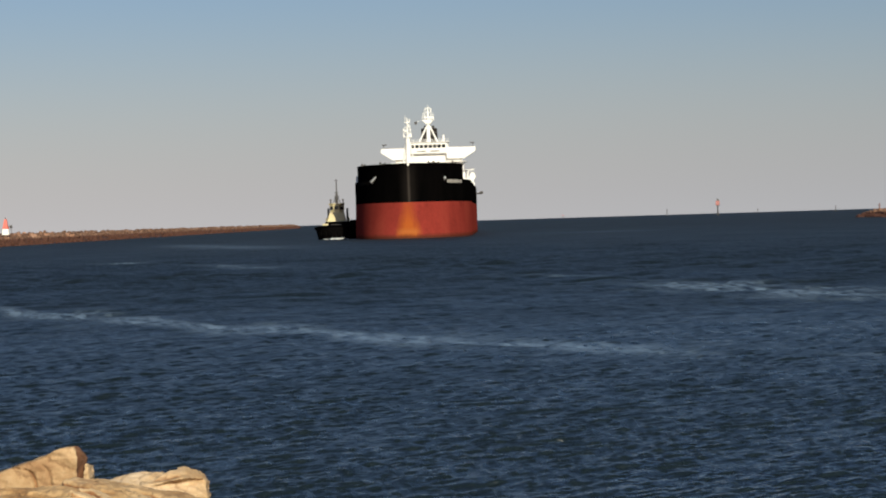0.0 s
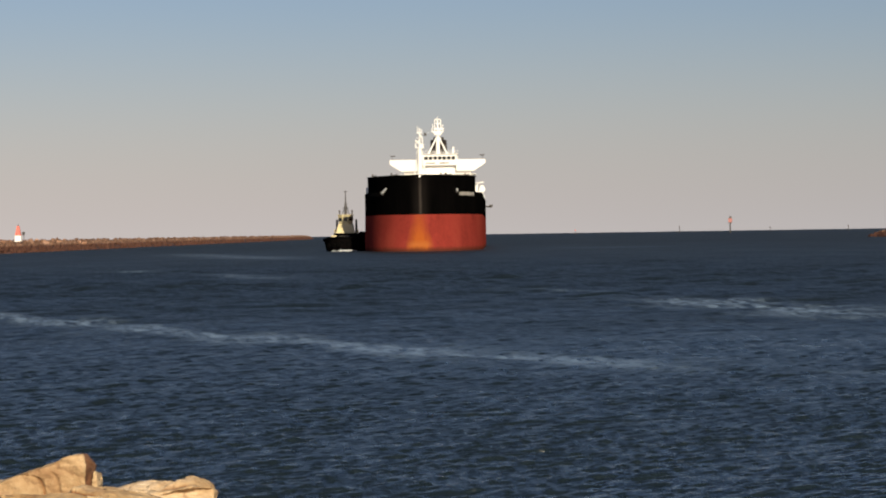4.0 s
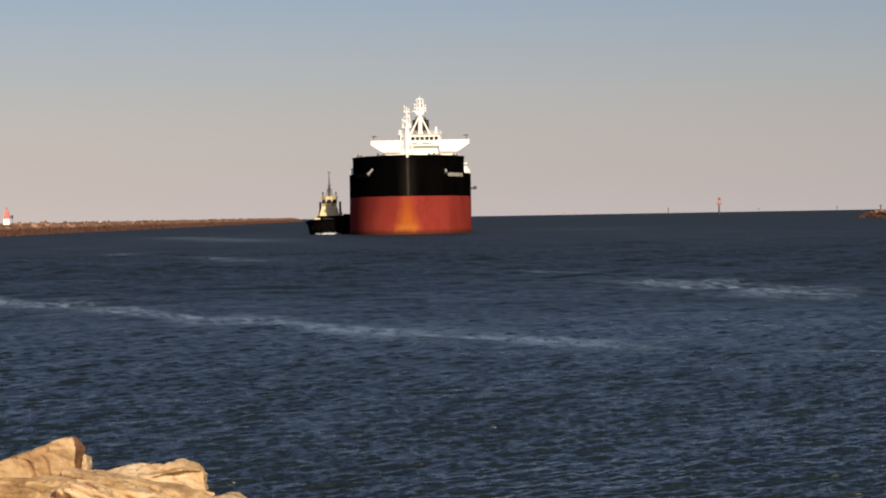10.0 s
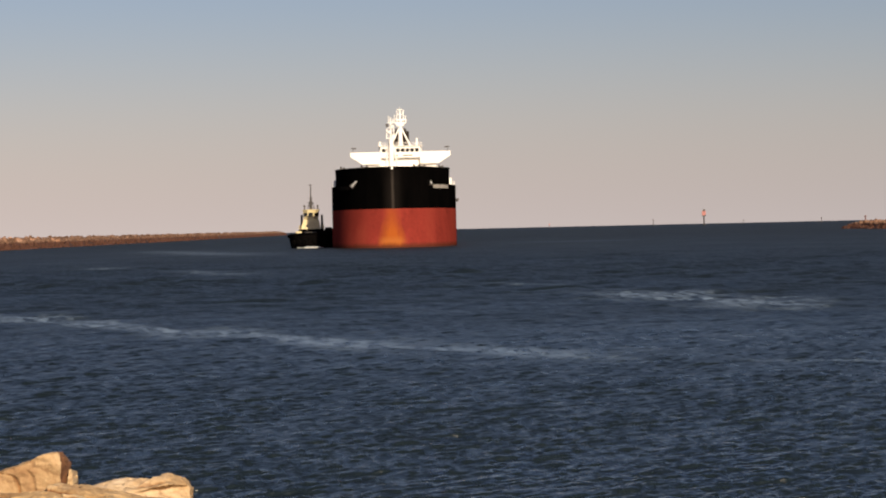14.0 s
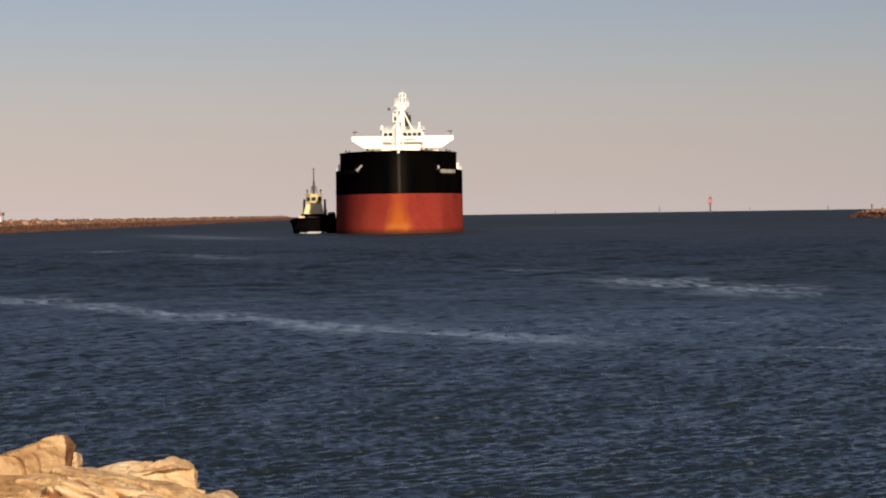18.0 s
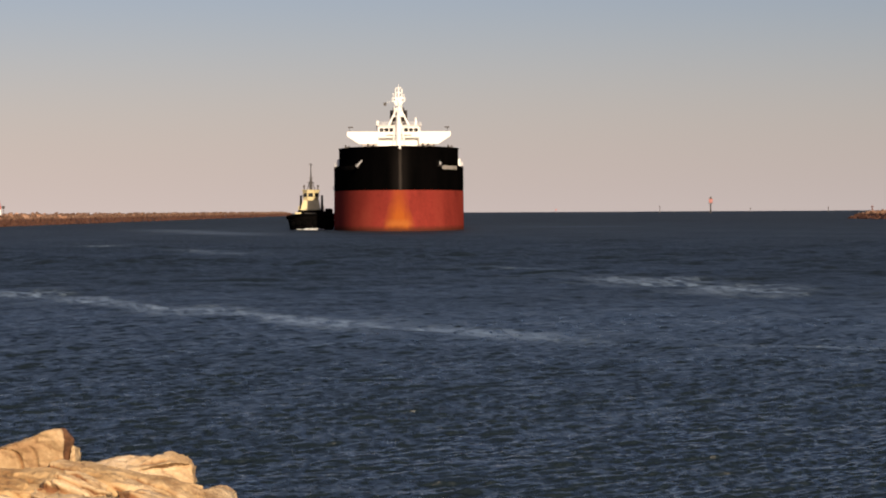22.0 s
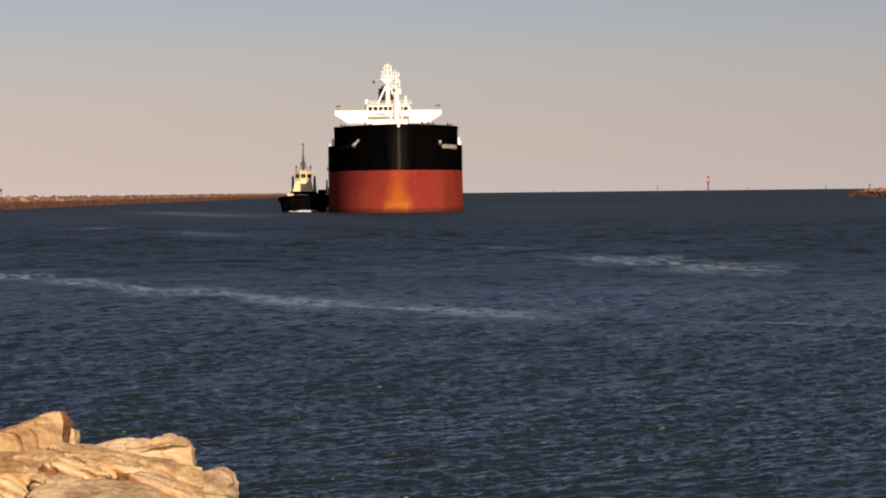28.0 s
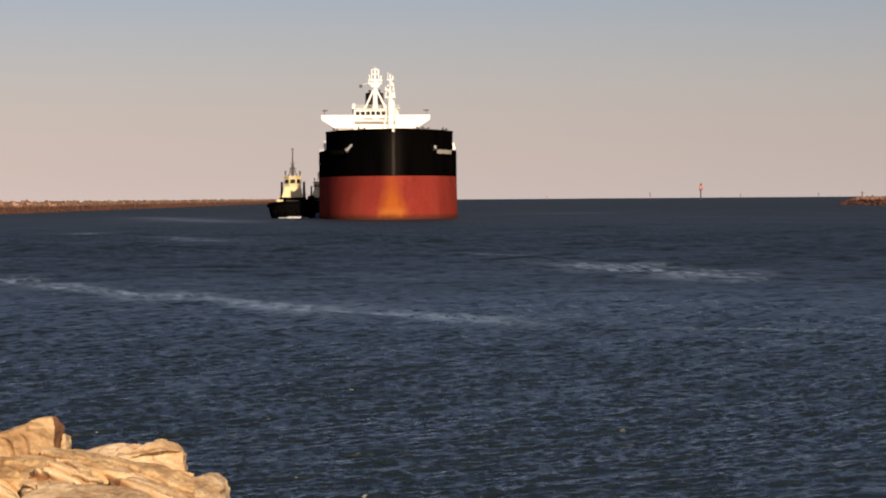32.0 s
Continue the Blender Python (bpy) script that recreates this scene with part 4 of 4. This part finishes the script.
    # white stores and rails beside the end of the forecastle and along the sides
    for side in (-1, 1):
        bm = bmesh.new()
        y = 24.0
        box(bm, (side * (half_breadth(27, DECK) - 0.9), 27.0, DECK + 0.85), (1.3, 5.0, 1.7), 0.15)
        part("deck_locker", bm, WHITE, ship, "white deck locker")
        bm = bmesh.new()
        ys = np.linspace(30, 186, 40)
        for a, b in zip(ys, ys[1:]):
            xa, xb = side * (half_breadth(a, DECK) - 0.25), side * (half_breadth(b, DECK) - 0.25)
            tube(bm, (xa, a, DECK), (xa, a, DECK + 1.1), 0.05, n=5)
            for h in (0.55, 1.1):
                tube(bm, (xa, a, DECK + h), (xb, b, DECK + h), 0.04, n=5)
        part("side_rail", bm, WHITE, ship)

    # accommodation block, bridge and wings
    Y0 = 186.0
    block = new("deckhouse")
    block.parent = ship
    for k, (w, z0, z1) in enumerate(((27.0, DECK, 18.6), (25.0, 18.6, 21.6), (24.0, 21.6, 24.6), (23.0, 24.6, 27.6))):
        bm = bmesh.new()
        box(bm, (0, Y0 + 9 + k * 0.4, (z0 + z1) / 2), (w, 18, z1 - z0 - 0.02), 0.12)
        tier = part("tier", bm, WHITE, block)
        bm = bmesh.new()
        box(bm, (0, Y0 + 8 + k * 0.4, z1), (w + 2.0, 19.5, 0.16), 0.04)
        part("gallery", bm, WHITE, tier)
    for s in (-1, 1):
        bm = bmesh.new()
        plate(bm, [(s * 6.4, 29.6), (s * 16.3, 29.6), (s * 16.3, 28.2), (s * 12.4, 25.7), (s * 6.4, 25.7)], Y0 - 0.6, Y0 + 3.6)
        part("bridge_wing", bm, WHITE, block, "white bridge wing with a slanted underside")
    bm = bmesh.new()
    prism(bm, [(-6.5, Y0 - 0.9), (6.5, Y0 - 0.9), (7.0, Y0 + 1), (7.0, Y0 + 9), (-7.0, Y0 + 9), (-7.0, Y0 + 1)], 27.7, 31.4)
    wh = part("wheelhouse", bm, WHITE, block)
    for k, x in enumerate(np.linspace(-5.4, 5.4, 8)):
        bm = bmesh.new()
        box(bm, (x, Y0 - 0.92, 30.1), (1.25, 0.1, 1.15), 0.06)
        part("wheelhouse_window", bm, GLASS, wh)
    # grey bars standing in for the shadow line below the windows
    for x in (-4.0, 4.0):
        bm = bmesh.new()
        tube(bm, (x, Y0 - 0.95, 28.45), (x * 0.2, Y0 - 1.35, 28.45), 0.16)
        part("shadow_bar", bm, GREY, wh)
    bm = bmesh.new()
    box(bm, (0, Y0 + 4, 31.5), (14.4, 11, 0.2), 0.05)
    for x in np.linspace(-7, 7, 8):
        tube(bm, (x, Y0 - 0.9, 31.5), (x, Y0 - 0.9, 32.5), 0.06, n=5)
    for h in (32.0, 32.5):
        tube(bm, (-7, Y0 - 0.9, h), (7, Y0 - 0.9, h), 0.06, n=5)
    part("monkey_island", bm, WHITE, wh)
    bm = bmesh.new()
    box(bm, (-6.6, Y0 + 0.2, 32.3), (0.7, 0.8, 1.5), 0.12)
    part("roof_locker", bm, WHITE, wh)
    bm = bmesh.new()
    box(bm, (5.4, Y0 + 1.2, 32.6), (0.6, 0.6, 2.8), 0.15)
    part("roof_locker", bm, WHITE, wh)
    for side in (-1, 1):
        bm = bmesh.new()
        tube(bm, (side * 15.4, Y0 + 0.2, 29.6), (side * 15.4, Y0 + 0.2, 30.9), 0.08)
        box(bm, (side * 15.2, Y0 + 0.2, 31.0), (1.6, 0.8, 0.35), 0.08)
        part("wing_light", bm, DARK, block, "dark lamp on a short post")
        bm = bmesh.new()
        tube(bm, (side * 15.0, Y0 + 6, 19.4), (side * 15.0, Y0 + 14, 19.4), 1.05, 1.05, 14)
        box(bm, (side * 15.0, Y0 + 10, 20.3), (1.4, 5.5, 1.0), 0.35)
        part("lifeboat", bm, WHITE, ship, "white enclosed lifeboat")
        for y in (7.0, 13.0):
            bm = bmesh.new()
            tube(bm, (side * 13.0, Y0 + y, DECK), (side * 13.4, Y0 + y, 21.6), 0.2)
            tube(bm, (side * 13.4, Y0 + y, 21.6), (side * 15.6, Y0 + y, 21.9), 0.18)
            part("davit", bm, WHITE, ship)
        bm = bmesh.new()
        box(bm, (side * 14.2, Y0 - 1.0, DECK + 1.6), (2.6, 3.0, 3.2), 0.2)
        part("side_house", bm, WHITE, ship)
    bm = bmesh.new()
    tube(bm, (16.2, 178, DECK - 2.2), (18.2, 178, DECK - 2.4), 0.25)
    box(bm, (18.0, 178, DECK - 2.0), (1.2, 1.2, 0.8), 0.1)
    part("ladder_platform", bm, DARK, ship, "dark platform slung over the side")

    # radar mast
    rm = new("radar_mast")
    rm.parent = ship
    ym = Y0 + 7.0
    bm = bmesh.new()
    tube(bm, (0, ym, 31.5), (0, ym, 39.4), 0.75, 0.6, 12)
    part("pole", bm, WHITE, rm)
    for s in (-1, 1):
        bm = bmesh.new()
        tube(bm, (s * 3.3, ym - 1.5, 31.5), (s * 0.5, ym, 37.4), 0.32, 0.26)
        part("leg", bm, WHITE, rm)
    bm = bmesh.new()
    prism(bm, [(-2.1, ym - 1.2), (2.1, ym - 1.2), (2.1, ym + 1.2), (-2.1, ym + 1.2)], 39.3, 39.6)
    prism(bm, [(-1.0, ym - 0.9), (1.0, ym - 0.9), (1.0, ym + 0.9), (-1.0, ym + 0.9)], 38.2, 39.3, [(-1.7, ym - 1.1), (1.7, ym - 1.1), (1.7, ym + 1.1), (-1.7, ym + 1.1)])
    for x in (-2.0, -1.0, 1.0, 2.0):
        tube(bm, (x, ym - 1.1, 39.5), (x, ym - 1.1, 40.6), 0.07, n=5)
    tube(bm, (-2.0, ym - 1.1, 40.6), (2.0, ym - 1.1, 40.6), 0.07, n=5)
    part("radar_platform", bm, WHITE, rm)
    bm = bmesh.new()
    box(bm, (0.4, ym - 0.9, 40.3), (3.5, 0.35, 0.45), 0.08)
    tube(bm, (0.4, ym - 0.9, 39.5), (0.4, ym - 0.9, 40.2), 0.3)
    part("radar_scanner", bm, WHITE, rm)
    bm = bmesh.new()
    tube(bm, (0, ym, 39.5), (0, ym, 43.6), 0.4, 0.25)
    box(bm, (0, ym, 42.2), (2.2, 0.5, 0.25), 0.05)
    tube(bm, (-0.95, ym, 42.2), (-0.95, ym, 43.7), 0.1)
    tube(bm, (0.95, ym, 42.2), (0.95, ym, 43.4), 0.1)
    box(bm, (0.0, ym, 43.7), (1.9, 0.3, 0.3), 0.06)
    tube(bm, (0, ym, 43.6), (0, ym, 44.8), 0.08, 0.05)
    part("topmast", bm, WHITE, rm)
    for x, h, r in ((-1.7, 2.2, 0.14), (-1.0, 3.4, 0.2), (1.1, 3.7, 0.2), (1.8, 1.9, 0.14)):
        bm = bmesh.new()
        tube(bm, (x, ym + 0.3, 39.5), (x, ym + 0.3, 39.5 + h), r, r * 0.7)
        box(bm, (x, ym + 0.2, 39.6 + h), (0.45, 0.4, 0.4), 0.1)
        part("antenna", bm, WHITE, rm)
    bm = bmesh.new()
    box(bm, (-4.3, ym, 38.6), (0.9, 0.3, 1.0), 0.05)
    part("signal_flag", bm, DARK, rm, "small dark signal shape")
    bm = bmesh.new()
    tube(bm, (-4.3, ym, 38.9), (-2.0, ym, 39.5), 0.05)
    part("halyard", bm, WHITE, rm)
    bm = bmesh.new()
    prism(bm, [(-3.1, Y0 + 15), (3.1, Y0 + 15), (3.1, Y0 + 22), (-3.1, Y0 + 22)], 27.6, 37.0, [(-2.7, Y0 + 15.6), (2.7, Y0 + 15.6), (2.7, Y0 + 21.5), (-2.7, Y0 + 21.5)])
    fn = part("funnel", bm, FUNNEL, ship, "dark brown-black funnel")
    for x in (-1.4, 0.0, 1.4):
        bm = bmesh.new()
        tube(bm, (x, Y0 + 18, 36.9), (x, Y0 + 18, 38.0), 0.45, 0.45)
        part("exhaust_pipe", bm, DARK, fn)
    return ship


ship = build_ship()


# ---------------------------------------------------------------- tug
def build_tug():
    tug = thing("tugboat", "black-hulled tug with a cream wheelhouse, close beside the ship", "tugboat")
    L, B = 29.0, 6.1

    def hb(y, z):
        u = y / 9.0
        k = 0.86 + 0.14 * min(max(z, 0) / 3.2, 1)
        b = B * (1 - max(1 - u, 0) ** 2.3) ** 0.5 if u < 1 else B
        return b * k

    ys = (np.linspace(0, 1, 16) ** 1.8 * 9).tolist() + np.linspace(9, L, 8)[1:].tolist()
    V = []
    for z in (-1.2, 0.0, 0.9, 1.8, 2.6):
        sheer = [z + (1.3 * (1 - y / L) ** 2 * max(z, 0) / 2.6) for y in ys]
        ring = [(-hb(y, z), y, s) for y, s in zip(ys[::-1], sheer[::-1])] + [(hb(y, z), y, s) for y, s in zip(ys[1:], sheer[1:])]
        V.append(ring)
    hull = grid_mesh("hull", np.array(V), 5, len(V[0]), TUG_BLACK, tug, label="black steel hull")
    bm = bmesh.new()
    bm.from_mesh(hull.data)
    ends = [v for v in bm.verts if abs(v.co.y - L) < 1e-4]
    lo = sorted((v for v in ends if v.co.x < 0), key=lambda v: v.co.z)
    hi = sorted((v for v in ends if v.co.x > 0), key=lambda v: v.co.z)
    for i in range(len(lo) - 1):
        bm.faces.new((lo[i], hi[i], hi[i + 1], lo[i + 1]))
    bmesh.ops.recalc_face_normals(bm, faces=bm.faces)
    bm.to_mesh(hull.data)
    bm.free()
    V = [[(-hb(y, 3) + 0.1, y, 2.0 + 0.9 * (1 - y / L) ** 2) for y in ys], [(hb(y, 3) - 0.1, y, 2.0 + 0.9 * (1 - y / L) ** 2) for y in ys]]
    grid_mesh("deck", np.array(V), 2, len(ys), GREY, tug, smooth=False)
    bm = bmesh.new()
    pts = [(-hb(y, 2.6), y, 2.5 + 1.25 * (1 - y / L) ** 2) for y in ys[::-1]] + [(hb(y, 2.6), y, 2.5 + 1.25 * (1 - y / L) ** 2) for y in ys[1:]]
    for a, b in zip(pts, pts[1:]):
        tube(bm, a, b, 0.34, n=8)
    part("rubbing_fender", bm, RUBBER, tug, "thick black rubber fender")
    for k, (x, z) in enumerate(((-4.2, 1.6), (-2.8, 1.7), (-1.3, 1.8), (1.3, 1.8), (2.8, 1.7), (4.2, 1.6))):
        y = next(v for v in np.linspace(0, 9, 300) if hb(v, 1.6) >= abs(x))
        bm = bmesh.new()
        bmesh.ops.create_cone(bm, cap_ends=True, segments=14, radius1=0.75, radius2=0.6, depth=0.5, matrix=pose(x, y - 0.15, z, 90, 0, math.degrees(math.atan2(x, 4))))
        part("tyre", bm, RUBBER, tug)
    # plain black blocks on the deck, right of the tower
    for x, y, z, size in ((4.5, 14.0, 3.9, (2.2, 5.0, 3.0)), (3.9, 9.6, 3.7, (1.6, 2.0, 2.0))):
        bm = bmesh.new()
        box(bm, (x, y, z), size, 0.45, 0.85)
        part("deck_block", bm, TUG_BLACK, tug, "black block on the deck")
    # deckhouse, bridge tower and wheelhouse
    bm = bmesh.new()
    # the ship's shadow on the deckhouse is put into its black colour
    box(bm, (0, 13.5, 3.6), (6.4, 11.0, 2.8), 0.25)
    part("deckhouse", bm, TUG_BLACK, tug, "lower deckhouse, blackened as in the ship's shadow")
    bm = bmesh.new()
    box(bm, (-3.1, 7.6, 3.4), (1.6, 1.4, 2.1), 0.2)
    part("winch_cover", bm, CREAM, tug)
    bm = bmesh.new()
    prism(bm, [(-2.75, 8.8), (2.5, 8.8), (2.5, 14.5), (-2.75, 14.5)], 4.6, 7.5, [(-1.95, 9.9), (1.95, 9.9), (1.95, 14.0), (-1.95, 14.0)])
    part("tower", bm, CREAM, tug)
    bm = bmesh.new()
    oct_low = [(2.0 * math.cos(a) * 1.0, 11.9 + 2.0 * math.sin(a)) for a in np.linspace(0, 2 * math.pi, 9)[:-1] + math.pi / 8]
    oct_top = [(x * 1.12, 11.9 + (y - 11.9) * 1.12) for x, y in oct_low]
    prism(bm, oct_low, 7.5, 9.9, oct_top)
    wh = part("wheelhouse", bm, CREAM, tug)
    for k in range(8):
        (xa, ya), (xb, yb) = oct_low[k], oct_low[(k + 1) % 8]
        c = Vector(((xa + xb) / 2 * 1.075, 11.9 + ((ya + yb) / 2 - 11.9) * 1.075, 8.85))
        ang = math.degrees(math.atan2(yb - ya, xb - xa))
        bm = bmesh.new()
        box(bm, tuple(c), (1.2, 0.12, 1.0), 0.04, 1.0, ang)
        part("wheelhouse_window", bm, GLASS, wh)
    bm = bmesh.new()
    prism(bm, [(x * 1.25, 11.9 + (y - 11.9) * 1.25) for x, y in oct_low], 9.9, 10.15)
    part("wheelhouse_roof", bm, CREAM, wh)
    bm = bmesh.new()
    tube(bm, (0, 12.2, 10.1), (0, 12.2, 13.2), 0.42, 0.28)
    tube(bm, (0, 12.2, 13.2), (0, 12.2, 17.0), 0.2, 0.1)
    for x in (-1.0, 1.0):
        tube(bm, (x, 12.9, 10.1), (x * 0.2, 12.3, 12.6), 0.1, 0.08)
    part("pole", bm, DARK, tug, "dark mast")
    for c, size in (((0, 12.0, 12.0), (1.7, 0.6, 0.2)), ((0, 12.0, 13.2), (1.1, 0.4, 0.16)), ((0, 12.0, 16.6), (1.0, 0.3, 0.14))):
        bm = bmesh.new()
        box(bm, c, size, 0.03)
        part("crosstree", bm, DARK, tug)
    for c, size in (((0, 11.75, 11.2), (0.8, 0.5, 0.5)), ((0, 11.8, 12.6), (0.5, 0.4, 0.5))):
        bm = bmesh.new()
        box(bm, c, size, 0.06)
        part("mast_light", bm, DARK, tug)
    for s in (-1, 1):
        bm = bmesh.new()
        tube(bm, (s * 1.75, 12.6, 10.1), (s * 1.75, 12.6, 11.4), 0.16)
        box(bm, (s * 1.75, 12.6, 11.1), (0.5, 0.5, 0.5), 0.08)
        part("searchlight", bm, DARK, tug)
        bm = bmesh.new()
        tube(bm, (s * 2.7, 16.0, 5.0), (s * 2.7, 16.0, 8.8), 0.36, 0.28)
        part("funnel", bm, DARK, tug, "black exhaust funnel")
        bm = bmesh.new()
        for y in np.linspace(9.2, 18.5, 8):
            tube(bm, (s * 3.1, y, 5.0), (s * 3.1, y, 6.0), 0.04, n=5)
        for h in (5.5, 6.0):
            tube(bm, (s * 3.1, 9.2, h), (s * 3.1, 18.5, h), 0.04, n=5)
        part("rail", bm, CREAM, tug)
    bm = bmesh.new()
    box(bm, (0, 5.4, 3.5), (2.6, 1.6, 1.3), 0.2)
    tube(bm, (-1.5, 5.4, 3.6), (1.5, 5.4, 3.6), 0.7, 0.7, 12)
    part("towing_winch", bm, DARK, tug)
    return tug


tug = build_tug()
tug_astern = tagged(copy_thing(tug, pose(0, 0, 0)), "black-hulled tug with a cream wheelhouse, astern of the ship", "tugboat", "tugs")
tagged(tug, group="tugs")


def build_foam():
    """Small broken water at the stems, in clumps that ride along."""
    rng = random.Random(9)
    f = thing("bow_wave", "white broken water at the tug's bow", "foam")
    f["kind"] = "stuff"
    bm = bmesh.new()
    for k in range(90):
        x = rng.gauss(0, 1.3)
        r = rng.uniform(0.12, 0.4)
        bmesh.ops.create_icosphere(bm, subdivisions=1, radius=r, matrix=pose(x, 0.5 + 0.12 * x * x - rng.uniform(0.3, 1.4), rng.uniform(0.0, 0.3)) @ Matrix.Diagonal((1.6, 1.2, 0.6, 1)))
    part("foam_clump", bm, FOAM, f)
    return f


tug_foam = build_foam()


# ---------------------------------------------------------------- what moves
def ship_pose(t):
    d = 585.4 - 3.155 * t
    x = -9.45 - 0.035 * t + 0.0029 * t * t
    yaw = 1.42 - 0.085 * t - 0.00105 * t * t
    return pose(x, d, 0, 0, 0, -yaw)


def motions():
    times = list(range(0, 33, 2))
    walk(ship, [(t, ship_pose(t)) for t in times])
    tug_rows = [(t, ship_pose(t) @ pose(-22.0 - 0.016 * t, 35.0 + 0.3 * t, 0, 0, 0, 0.5)) for t in times]
    walk(tug, tug_rows)
    walk(tug_foam, tug_rows)
    walk(tug_astern, [(t, ship_pose(t) @ pose(-16.9, 236.0, 0, 0, 0, 2.0)) for t in times])
    walk(water, [(0, pose(DRIFT[0] / 2, DRIFT[1] / 2, 0)), (32, pose(-DRIFT[0] / 2, -DRIFT[1] / 2, 0))])


motions()
